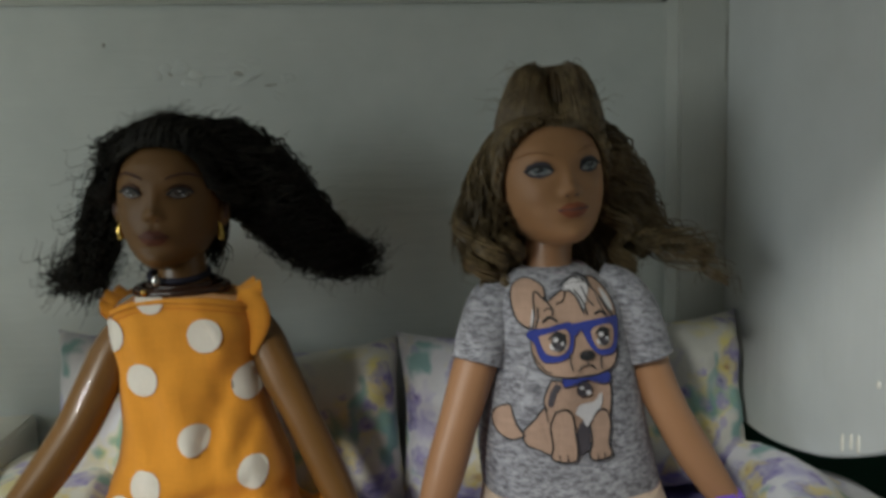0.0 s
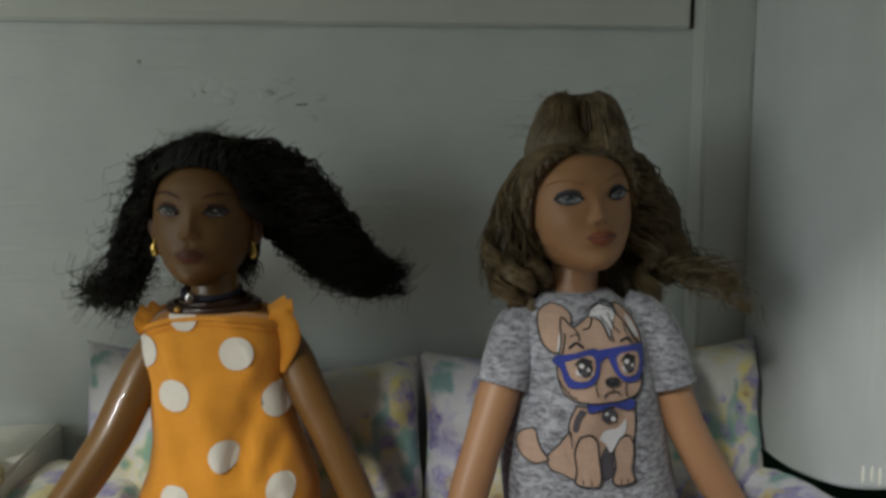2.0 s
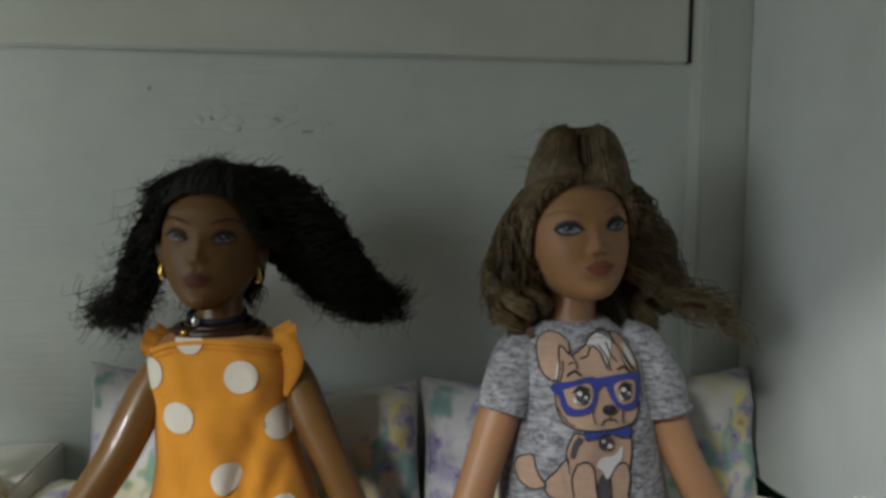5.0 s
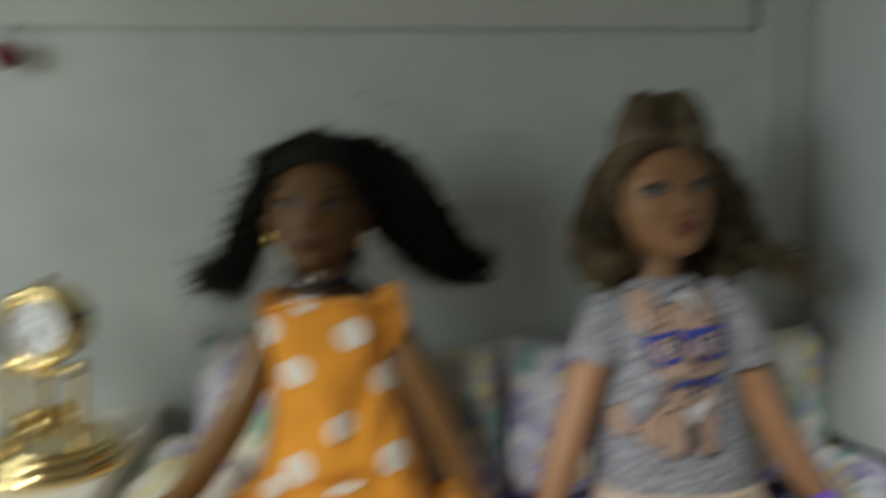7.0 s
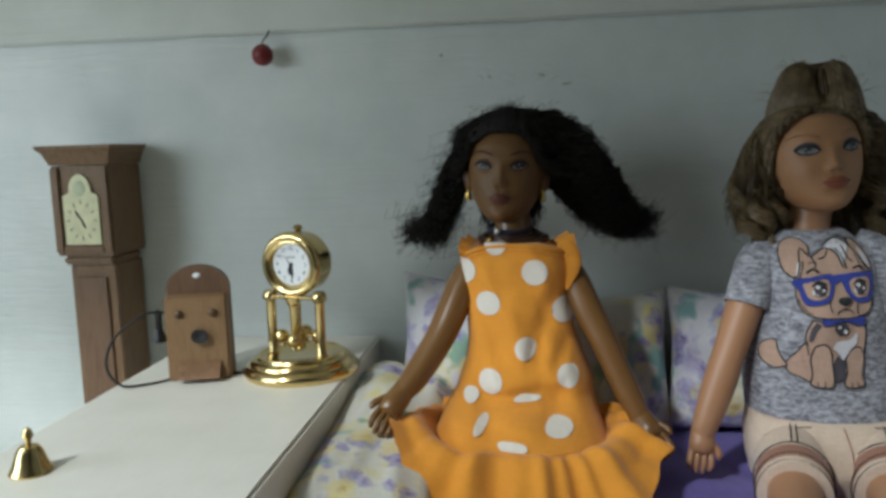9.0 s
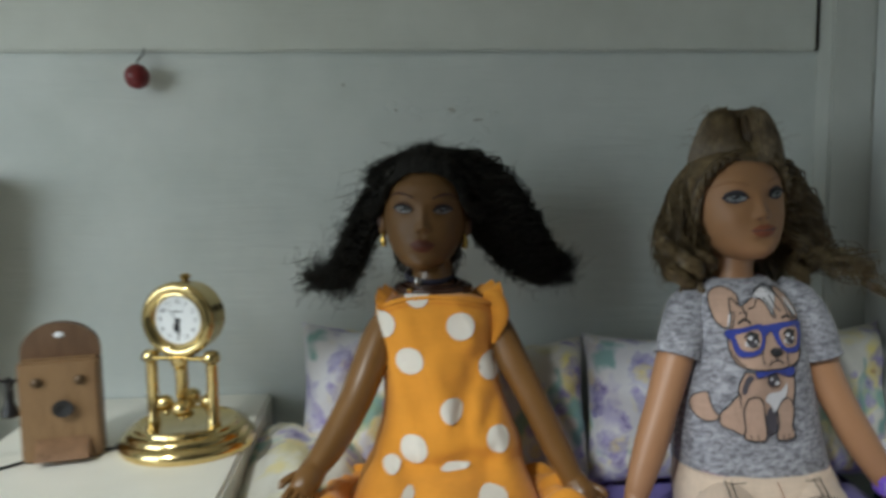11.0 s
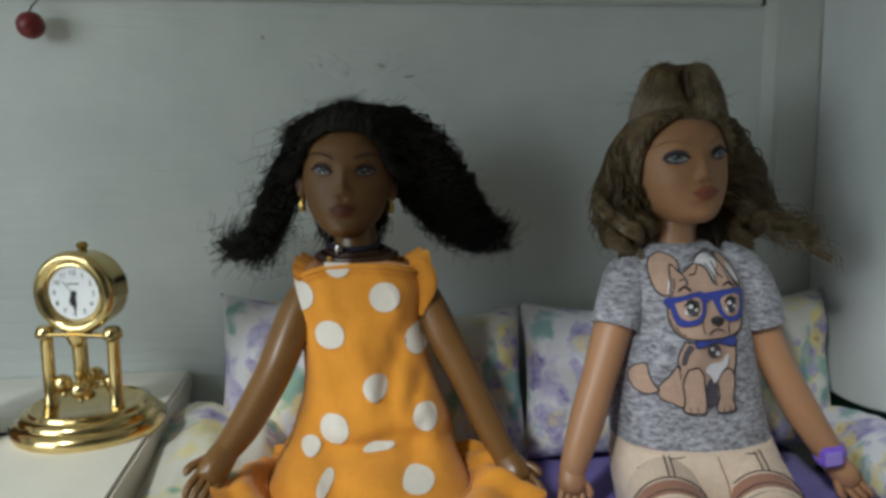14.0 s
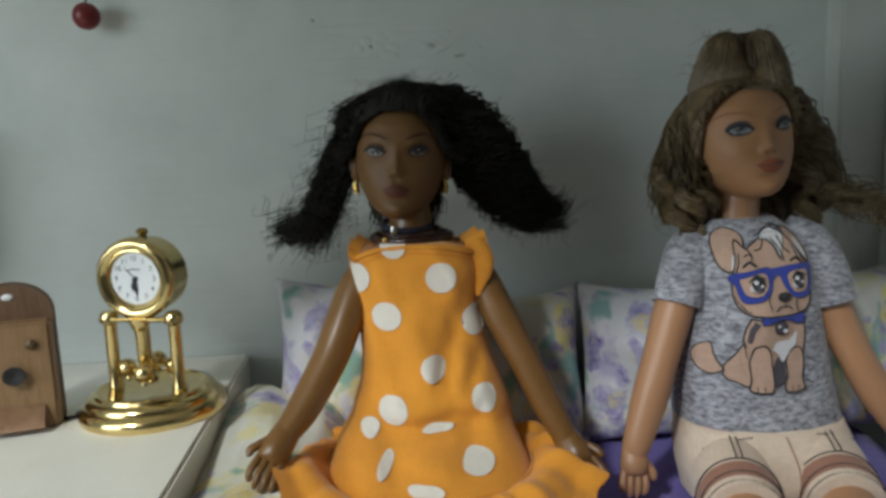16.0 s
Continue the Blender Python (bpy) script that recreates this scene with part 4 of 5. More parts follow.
    for q in range(200):
        az, el = rng.uniform(-2.6, 2.6), rng.uniform(0.85, 1.5)
        p = head.at(head.local(az, el) * 1.13)
        o = (p - c).normalized()
        strand(s, [p, p + o * 0.002 + Vector((rng.uniform(-0.004, 0.004), 0, 0.001)), p + o * rng.uniform(0.001, 0.007) + Vector((rng.uniform(-0.008, 0.010), rng.uniform(-0.002, 0.004), 0))], 0.00014, BLACKHAIR, rng, 0.0014, 95.0, 0.004, 22, 3)
    for q in range(560):
        az = rng.uniform(-1.35, 1.35)
        sx = 1 if az + rng.uniform(-0.15, 0.15) > 0 else -1
        el0 = float(np.interp(abs(az), (0, 0.5, 0.9, 1.2, 1.6), (0.77, 0.71, 0.49, 0.25, 0.08))) + rng.uniform(-0.02, 0.14)
        a = head.at(head.local(az, el0) * 1.112)
        b = head.at(head.local(az * 1.15 + 0.15 * sx, min(1.45, el0 + 0.32)) * 1.225)
        e = Vector(right[1] if sx > 0 else left[1]) + Vector((sx * rng.uniform(0.0, 0.012), rng.uniform(-0.012, 0.004), rng.uniform(0.002, 0.014)))
        strand(s, [a, b, e], 0.00050, BLACKHAIR, rng, rng.uniform(0.0010, 0.0022), 75.0, 0.002, 26, 3)
    for sx in (-1, 1):
        for q in range(120):
            k = rng.uniform(0, 1)
            path = [head.face(sx * (0.15 + 0.3 * k), 0.84 - 0.08 * k, 0.002), head.face(sx * (0.66 + 0.10 * k), 0.56, 0.0025), head.face(sx * (0.90 + 0.05 * k), 0.20, 0.0025)]
            path.append(path[-1] + Vector((sx * rng.uniform(0.003, 0.010), 0.006, rng.uniform(-0.008, 0.0))))
            strand(s, path, 0.00045, BLACKHAIR, rng, 0.0012, 80.0, 0.002, 22, 3)
        # short curls behind the jaw and neck
        for q in range(60):
            a = Vector((-0.106 + sx * rng.uniform(0.010, 0.018), 0.372 + rng.uniform(-0.004, 0.004), 0.136))
            strand(s, [a, a + Vector((-sx * 0.002, -0.002, -0.010)), a + Vector((-sx * 0.004 + rng.uniform(-0.003, 0.003), -0.002, -rng.uniform(0.012, 0.024)))], 0.00045, BLACKHAIR, rng, 0.0016, 80.0, 0.003, 20, 3)
    for q in range(160):
        az, el = rng.uniform(-2.8, 2.8), rng.uniform(0.9, 1.5)
        sx = 1 if az > 0 else -1
        p = head.at(head.local(az * 0.35, 1.45) * 1.15)
        m = head.at(head.local(sx * rng.uniform(0.9, 1.7), rng.uniform(0.55, 0.95)) * 1.17)
        e = Vector(right[2] if sx > 0 else left[1]) + Vector((rng.uniform(-0.008, 0.008), rng.uniform(-0.01, 0.006), rng.uniform(-0.008, 0.008)))
        strand(s, [p, m, e], 0.0005, BLACKHAIR, rng, 0.0012, 62.0, 0.002, 22, 3)
    return s.make("fashion_doll", label="brown doll with black hair in orange dotted dress, seated", category="doll", angle=60)


def grey_shirt_doll():
    s, rng = Shape(), random.Random(11)
    shirt = Torso([(0.0225, 0.0510, 0.339, 0.0372, 0.0290), (0.040, 0.0485, 0.341, 0.0362, 0.0275), (0.060, 0.0475, 0.342, 0.0335, 0.0265), (0.080, 0.0470, 0.343, 0.0295, 0.0265), (0.100, 0.0455, 0.345, 0.0290, 0.0230), (0.109, 0.0445, 0.347, 0.0235, 0.0185), (0.1145, 0.0440, 0.348, 0.0150, 0.0140)], 2.4, 0.0021, 9.0)
    shirt.skin(s, HEATHER, [0.0225 + 0.092 * i / 40 for i in range(41)])
    # neckband and hem
    pts = [(0.0440 + 0.0150 * math.cos(a), 0.348 + 0.0145 * math.sin(a), 0.1142 + 0.0012 * math.sin(a)) for a in (2 * math.pi * i / 32 for i in range(33))]
    s.tube(pts, 0.0009, SEAM, 6)
    hem = [(0.0510 + 0.0374 * math.cos(a), 0.339 + 0.0292 * math.sin(a), 0.0228 + 0.0008 * math.sin(a * 3)) for a in (2 * math.pi * i / 40 for i in range(41))]
    s.tube(hem, 0.0006, SEAM, 6)
    shirt.line(s, [(0.019, 0.0262), (0.035, 0.0248), (0.051, 0.0245), (0.068, 0.0248), (0.084, 0.0258)], 0.00040, SEAM)
    # sleeves
    for pts, radii in (([(0.028, 0.346, 0.106), (0.0200, 0.342, 0.1000), (0.0150, 0.337, 0.089), (0.0115, 0.334, 0.0785)], [0.0080, 0.0105, 0.0110, 0.0108]), ([(0.064, 0.345, 0.107), (0.0735, 0.341, 0.1005), (0.0785, 0.336, 0.089), (0.0815, 0.334, 0.0765)], [0.0085, 0.0112, 0.0115, 0.0112])):
        limb(s, pts, radii, HEATHER, 16, 22)
        e = curve_points(pts, 16)
        d = (e[-1] - e[-2]).normalized()
        u = d.cross(Vector((0, 1, 0))).normalized()
        w = d.cross(u)
        s.tube([e[-1] + radii[-1] * 1.01 * (math.cos(a) * u + math.sin(a) * w) for a in (2 * math.pi * i / 24 for i in range(25))], 0.0007, HEATHER, 6)
    # printed shapes on the chest
    def spot(x, z, rx, rz, mat, proud, turn=0.0, power=2.0, rim=0.0):
        proud = 0.0003 + 1.7 * (proud - 0.0003)
        shirt.patch(s, oval(x, z, rx, rz, 26, power, turn), mat, proud)
        if rim:
            o = oval(x, z, rx, rz, 26, power, turn)
            s.tube([Vector((a, shirt.front(a, b) - proud + 0.00012, b)) for a, b in o + o[:1]], rim * 0.8, INK, 5)
    def shaped(points, mat, proud, rim=0.00040, soft=36):
        proud = 0.0003 + 1.7 * (proud - 0.0003)
        o = [(p.x, p.z) for p in curve_points([(x, 0, z) for x, z in points + points[:1]], soft)][:-1]
        if mat:
            shirt.patch(s, o, mat, proud)
        if rim:
            s.tube([Vector((a, shirt.front(a, b) - proud + 0.0001, b)) for a, b in o + o[:1]], rim, INK, 5)
    def stroke(points, width=0.00036, mat=INK, proud=0.0012):
        shirt.line(s, points, width, mat, 0.0003 + 1.7 * (proud - 0.0003), 12)
    # tail, haunch, body, bib, forelegs
    shaped([(0.0270, 0.0519), (0.0219, 0.0499), (0.0175, 0.0519), (0.0160, 0.0567), (0.0175, 0.0612), (0.0219, 0.0635), (0.0230, 0.0590), (0.0245, 0.0551)], TANPRINT, 0.0004)
    shaped([(0.0347, 0.0641), (0.0307, 0.0590), (0.0265, 0.0538), (0.0270, 0.0488), (0.0318, 0.0467), (0.0366, 0.0452), (0.0384, 0.0533)], TANPRINT, 0.0005)
    shaped([(0.0371, 0.0741), (0.0342, 0.0673), (0.0349, 0.0612), (0.0375, 0.0528), (0.0472, 0.0483), (0.0582, 0.0528), (0.0608, 0.0623), (0.0604, 0.0723), (0.0538, 0.0736), (0.0450, 0.0732)], TANPRINT, 0.0006)
    shaped([(0.0459, 0.0533), (0.0481, 0.0574), (0.0512, 0.0574), (0.0512, 0.0488), (0.0494, 0.0461), (0.0461, 0.0452)], LIDS, 0.0008, 0)
    shaped([(0.0384, 0.0732), (0.0362, 0.0696), (0.0353, 0.0646), (0.0371, 0.0641), (0.0384, 0.0687), (0.0406, 0.0718)], LIDS, 0.0008, 0, soft=20)
    shaped([(0.0457, 0.0610), (0.0476, 0.0641), (0.0534, 0.0651), (0.0567, 0.0684), (0.0567, 0.0635), (0.0538, 0.0592), (0.0503, 0.0556), (0.0485, 0.0587)], WHITEPRINT, 0.0010, 0)
    shaped([(0.0380, 0.0619), (0.0417, 0.0630), (0.0446, 0.0601), (0.0454, 0.0533), (0.0461, 0.0456), (0.0450, 0.0427), (0.0406, 0.0425), (0.0362, 0.0438), (0.0369, 0.0488), (0.0362, 0.0556)], TANPRINT, 0.0011)
    shaped([(0.0516, 0.0562), (0.0547, 0.0608), (0.0586, 0.0610), (0.0602, 0.0556), (0.0589, 0.0488), (0.0600, 0.0443), (0.0571, 0.0427), (0.0520, 0.0429), (0.0507, 0.0456), (0.0520, 0.0499)], TANPRINT, 0.0011)
    stroke([(0.0388, 0.0427), (0.0391, 0.0440), (0.0388, 0.0454)], 0.0002, INK, 0.0014)
    stroke([(0.0419, 0.0427), (0.0421, 0.0440), (0.0419, 0.0454)], 0.0002, INK, 0.0014)
    stroke([(0.0538, 0.0427), (0.0540, 0.0440), (0.0538, 0.0454)], 0.0002, INK, 0.0014)
    stroke([(0.0567, 0.0427), (0.0569, 0.0440), (0.0567, 0.0454)], 0.0002, INK, 0.0014)
    # ears, head, fringe
    shaped([(0.0296, 0.0935), (0.0256, 0.0971), (0.0245, 0.1035), (0.0259, 0.1089), (0.0307, 0.1118), (0.0349, 0.1107), (0.0375, 0.1071), (0.0349, 0.0985)], TANPRINT, 0.0005)
    shaped([(0.0305, 0.0949), (0.0318, 0.1012), (0.0340, 0.1003), (0.0336, 0.0949), (0.0318, 0.0935)], WHITEPRINT, 0.0007, 0, soft=20)
    shaped([(0.0556, 0.1116), (0.0593, 0.1105), (0.0637, 0.1053), (0.0655, 0.0990), (0.0650, 0.0958), (0.0608, 0.0976), (0.0582, 0.1030)], TANPRINT, 0.0005)
    shaped([(0.0600, 0.1075), (0.0626, 0.1048), (0.0644, 0.0994), (0.0626, 0.0994), (0.0608, 0.1030)], WHITEPRINT, 0.0007, 0, soft=20)
    shaped([(0.0322, 0.0985), (0.0327, 0.1048), (0.0340, 0.1071), (0.0375, 0.1035), (0.0424, 0.1062), (0.0476, 0.1093), (0.0538, 0.1093), (0.0578, 0.1062), (0.0617, 0.1003), (0.0648, 0.0953), (0.0648, 0.0872), (0.0626, 0.0782), (0.0560, 0.0757), (0.0472, 0.0752), (0.0373, 0.0759), (0.0333, 0.0782), (0.0307, 0.0831), (0.0305, 0.0904)], TANPRINT, 0.0008, 0.0004, soft=64)
    shaped([(0.0441, 0.1071), (0.0468, 0.1103), (0.0520, 0.1118), (0.0553, 0.1084), (0.0534, 0.1035), (0.0512, 0.0994), (0.0494, 0.1044), (0.0472, 0.1066)], WHITEPRINT, 0.0010, 0.0002)
    stroke([(0.0410, 0.1026), (0.0441, 0.1037), (0.0459, 0.1080)], 0.00032)
    stroke([(0.0468, 0.1075), (0.0498, 0.1044), (0.0516, 0.0985)], 0.00032)
    stroke([(0.0490, 0.1075), (0.0516, 0.1035), (0.0529, 0.0980)], 0.00032)
    stroke([(0.0525, 0.1084), (0.0538, 0.1039), (0.0560, 0.1012)], 0.00032)
    stroke([(0.0441, 0.1093), (0.0490, 0.1118), (0.0551, 0.1098)], 0.00032)
    stroke([(0.0472, 0.1107), (0.0512, 0.1130), (0.0560, 0.1109)], 0.00032)
    stroke([(0.0336, 0.1017), (0.0331, 0.0976), (0.0318, 0.0935)], 0.00032)
    stroke([(0.0375, 0.1035), (0.0393, 0.1008), (0.0388, 0.0985)], 0.00032)
    stroke([(0.0586, 0.1048), (0.0608, 0.1003), (0.0626, 0.0976)], 0.00032)
    stroke([(0.0347, 0.0962), (0.0377, 0.0980), (0.0406, 0.0962)], 0.00055)
    stroke([(0.0556, 0.0983), (0.0582, 0.0994), (0.0604, 0.0978)], 0.00055)
    stroke([(0.0358, 0.1003), (0.0375, 0.1012), (0.0393, 0.1005)], 0.00026)
    stroke([(0.0309, 0.0840), (0.0322, 0.0813), (0.0340, 0.0795)], 0.00026)
    stroke([(0.0336, 0.0795), (0.0353, 0.0777), (0.0371, 0.0773)], 0.00026)
    # bow tie and tag
    shaped([(0.0406, 0.0754), (0.0468, 0.0750), (0.0534, 0.0752), (0.0600, 0.0761), (0.0606, 0.0725), (0.0573, 0.0716), (0.0534, 0.0739), (0.0472, 0.0734), (0.0415, 0.0718)], BLUEPRINT, 0.0012, 0.0002)
    spot(0.0494, 0.0705, 0.0031, 0.0029, LIDS, 0.0014, rim=0.0002)
    spot(0.0509, 0.0693, 0.0011, 0.0009, WHITEPRINT, 0.0017)
    spot(0.0481, 0.0714, 0.0009, 0.0007, WHITEPRINT, 0.0017)
    # glasses with wide eyes behind them
    shaped([(0.0285, 0.0908), (0.0298, 0.0931), (0.0362, 0.0942), (0.0446, 0.0958), (0.0468, 0.0940), (0.0465, 0.0890), (0.0450, 0.0845), (0.0415, 0.0820), (0.0349, 0.0811), (0.0325, 0.0840), (0.0314, 0.0881)], BLUEPRINT, 0.0012, 0.00015, soft=44)
    shaped([(0.0498, 0.0940), (0.0534, 0.0960), (0.0622, 0.0969), (0.0657, 0.0960), (0.0655, 0.0917), (0.0644, 0.0858), (0.0619, 0.0829), (0.0569, 0.0829), (0.0536, 0.0854), (0.0514, 0.0895)], BLUEPRINT, 0.0012, 0.00015, soft=44)
    shaped([(0.0450, 0.0949), (0.0494, 0.0956), (0.0542, 0.0960), (0.0529, 0.0922), (0.0507, 0.0924), (0.0490, 0.0922), (0.0472, 0.0908), (0.0454, 0.0917)], BLUEPRINT, 0.0013, 0, soft=24)
    shaped([(0.0329, 0.0910), (0.0373, 0.0924), (0.0430, 0.0935), (0.0446, 0.0908), (0.0435, 0.0861), (0.0397, 0.0840), (0.0355, 0.0845), (0.0338, 0.0877)], TANPRINT, 0.0015, 0.00012, soft=26)
    spot(0.0399, 0.0874, 0.0033, 0.0020, WHITEPRINT, 0.0016)
    spot(0.0402, 0.0892, 0.0030, 0.0032, INK, 0.0018)
    spot(0.0402, 0.0877, 0.0018, 0.0014, LIDS, 0.0020)
    spot(0.0388, 0.0901, 0.0010, 0.0009, WHITEPRINT, 0.0021)
    spot(0.0413, 0.0886, 0.0007, 0.0006, WHITEPRINT, 0.0021)
    stroke([(0.0362, 0.0901), (0.0393, 0.0926), (0.0432, 0.0913)], 0.0004, INK, 0.0019)
    stroke([(0.0373, 0.0863), (0.0399, 0.0856), (0.0426, 0.0865)], 0.00022, INK, 0.0018)
    shaped([(0.0534, 0.0922), (0.0560, 0.0940), (0.0619, 0.0942), (0.0630, 0.0906), (0.0619, 0.0865), (0.0593, 0.0852), (0.0560, 0.0856), (0.0542, 0.0883)], TANPRINT, 0.0015, 0.00012, soft=26)
    spot(0.0582, 0.0883, 0.0028, 0.0020, WHITEPRINT, 0.0016)
    spot(0.0584, 0.0901, 0.0025, 0.0032, INK, 0.0018)
    spot(0.0584, 0.0886, 0.0015, 0.0014, LIDS, 0.0020)
    spot(0.0571, 0.0910, 0.0010, 0.0009, WHITEPRINT, 0.0021)
    spot(0.0595, 0.0895, 0.0007, 0.0006, WHITEPRINT, 0.0021)
    stroke([(0.0550, 0.0910), (0.0575, 0.0935), (0.0610, 0.0922)], 0.0004, INK, 0.0019)
    stroke([(0.0560, 0.0872), (0.0582, 0.0865), (0.0604, 0.0874)], 0.00022, INK, 0.0018)
    # muzzle
    spot(0.0509, 0.0836, 0.0031, 0.0018, INK, 0.0016, power=2.4)
    spot(0.0503, 0.0843, 0.0011, 0.0005, LIDS, 0.0019)
    stroke([(0.0509, 0.0818), (0.0512, 0.0806), (0.0512, 0.0795)], 0.00025, INK, 0.0014)
    stroke([(0.0472, 0.0775), (0.0490, 0.0795), (0.0512, 0.0797), (0.0531, 0.0795), (0.0545, 0.0779)], 0.00028, INK, 0.0014)
    stroke([(0.0443, 0.0845), (0.0441, 0.0813), (0.0450, 0.0782)], 0.00028, INK, 0.0014)
    stroke([(0.0569, 0.0827), (0.0567, 0.0795), (0.0573, 0.0773)], 0.00028, INK, 0.0014)
    # shorts, cuffs, stitching, legs
    hips = Torso([(-0.006, 0.0495, 0.326, 0.036, 0.030), (0.006, 0.0495, 0.326, 0.0385, 0.034), (0.016, 0.0495, 0.330, 0.0385, 0.032), (0.0255, 0.0500, 0.337, 0.0365, 0.0275)], 2.5, 0.0008, 14.0)
    hips.skin(s, SHORTS, [-0.006 + 0.0315 * i / 16 for i in range(17)])
    for sx, x0 in ((-1, 0.0325), (1, 0.0745)):
        mx = 0.0495 + sx * 0.0200
        def along(y, x0=x0):
            return x0 + 0.26 * (y - 0.33)
        limb(s, [(along(0.335), 0.335, 0.006), (along(0.312), 0.312, 0.0055), (along(0.288), 0.288, 0.0035)], [0.0188, 0.0186, 0.0174], SHORTS, 12, 26, 0.92)
        limb(s, [(along(0.2950), 0.2950, 0.0040), (along(0.2865), 0.2865, 0.0030)], [0.0183, 0.0179], CUFF, 6, 26, 0.92)
        limb(s, [(along(0.2868), 0.2868, 0.0030), (along(0.2815), 0.2815, 0.0022)], [0.0176, 0.0173], SHORTS, 5, 26, 0.92)
        for off in (-0.0013, 0.0013):
            hips.line(s, [(mx + sx * 0.001 + off, 0.0240), (mx + sx * 0.003 + off, 0.0180), (mx + sx * 0.0035 + off, 0.0125)], 0.0003, STITCH, 0.0006)
            s.tube([(along(y) + off, y, z) for y, z in ((0.3120, 0.0246), (0.3060, 0.0240), (0.3000, 0.0234), (0.2950, 0.0226))], 0.00034, STITCH, 5)
        s.tube([(mx - sx * 0.004 + sx * 0.016 * k, 0.334 - 0.010 * k * k, 0.0262 - 0.0105 * k * k) for k in (0, 0.25, 0.5, 0.75, 1.0)], 0.0003, STITCH, 5)
        for yy, rr, zz in ((0.2950, 0.0185, 0.0040), (0.2866, 0.0181, 0.0030), (0.2816, 0.0174, 0.0022)):
            s.tube([(along(yy) + rr * 0.90 * math.cos(w), yy - 0.24 * rr * math.cos(w), zz + rr * math.sin(w)) for w in (6.2832 * i / 28 for i in range(29))], 0.00032, STITCH, 5)
        hips.line(s, [(mx - sx * 0.006, 0.0245), (mx + sx * 0.006, 0.0225), (mx + sx * 0.014, 0.0185)], 0.00025, STITCH, 0.0006)
        limb(s, [(along(0.320), 0.320, 0.004), (along(0.280), 0.280, 0.0035), (along(0.240), 0.24, 0.003), (along(0.203), 0.203, 0.002), (along(0.190), 0.189, -0.012), (along(0.190), 0.190, -0.060)], [0.0118, 0.0116, 0.0110, 0.0098, 0.0085, 0.006], TANSKIN, 30)
    hips.line(s, [(0.0495, 0.0245), (0.0500, 0.0150), (0.0490, 0.0040)], 0.0003, CUFF, 0.0006)
    # arms, hands, watch
    limb(s, [(0.0145, 0.336, 0.088), (0.0090, 0.333, 0.074), (0.0020, 0.328, 0.056), (-0.0035, 0.325, 0.040), (-0.0100, 0.322, 0.0215), (-0.0120, 0.321, 0.0145)], [0.0088, 0.0088, 0.0079, 0.0080, 0.0064, 0.0052], TANSKIN)
    hand(s, (-0.0120, 0.321, 0.0150), (-0.0130, 0.318, 0.0080), (-0.0150, 0.314, -0.002), TANSKIN, -1)
    limb(s, [(0.0790, 0.336, 0.088), (0.0840, 0.333, 0.069), (0.0900, 0.328, 0.054), (0.0990, 0.325, 0.037), (0.1110, 0.321, 0.0175), (0.1150, 0.320, 0.0105)], [0.0086, 0.0087, 0.0078, 0.0079, 0.0064, 0.0054], TANSKIN)
    hand(s, (0.1150, 0.320, 0.0105), (0.1215, 0.317, 0.0035), (0.1290, 0.313, -0.005), TANSKIN, 1)
    d = Vector((0.0150, -0.004, -0.0255)).normalized()
    wc = Vector((0.1120, 0.321, 0.0160))
    s.tube([wc - d * 0.0024, wc - d * 0.0018, wc + d * 0.0018, wc + d * 0.0024], [0.0068, 0.0074, 0.0074, 0.0068], WATCH, 26)
    m = Matrix.Translation((0.1078, 0.3128, 0.0178)) @ pose(0, 0, 0, 6, -10, -12)
    s.box((-0.0054, -0.0016, -0.0050), (0.0054, 0.0022, 0.0050), WATCH, 0.0016, m)
    s.box((-0.0038, -0.0021, -0.0034), (0.0038, -0.0014, 0.0034), WATCHFACE, 0.0004, m)
    # head
    limb(s, [(0.0440, 0.350, 0.106), (0.0455, 0.351, 0.118), (0.0472, 0.352, 0.130)], [0.0125, 0.0100, 0.0100], TANSKIN)
    head = Head((0.0462, 0.3525, 0.1496), (0.0226, 0.0235, 0.0272), pose(0, 0, 0, 0, -5, 0) @ pose(0, 0, 0, -4, 0, 7), 0.13, -0.19, -0.46)
    head.skin(s, TANFACE)
    head.features(s, LIDS, IRIS, LIPS, BROW, 0.0, 0.195, 0.75, 0.070, PALEWHITE)
    # hair: cap swept up from the brow, a knot on top, braid along the brow, hanging curls
    rows = []
    for i in range(17):
        row = []
        for j in range(48):
            a = 2 * math.pi * j / 48
            edge_el = float(np.interp(abs((a + math.pi) % (2 * math.pi) - math.pi), (0, 0.5, 0.9, 1.3, 1.7, 2.2, 3.2), (0.90, 0.82, 0.56, 0.15, -0.3, -0.9, -1.0)))
            el = math.pi / 2 * 0.98 - (math.pi / 2 * 0.98 - edge_el) * i / 16
            p = head.local(a, el) * 1.12
            p.z += 0.006 * max(0.0, math.sin(el)) ** 4
            row.append(head.at(p + Vector((0, 0.002, 0.001))))
        rows.append(row)
    s.grid(rows, BROWNHAIR, True, True)
    puff = [(0.160, 0.0200, 0.0100), (0.168, 0.0226, 0.0165), (0.1735, 0.0224, 0.0197), (0.181, 0.0200, 0.0172), (0.187, 0.0174, 0.0140), (0.192, 0.0148, 0.0112), (0.1955, 0.0115, 0.0080), (0.1980, 0.0050, 0.0035)]
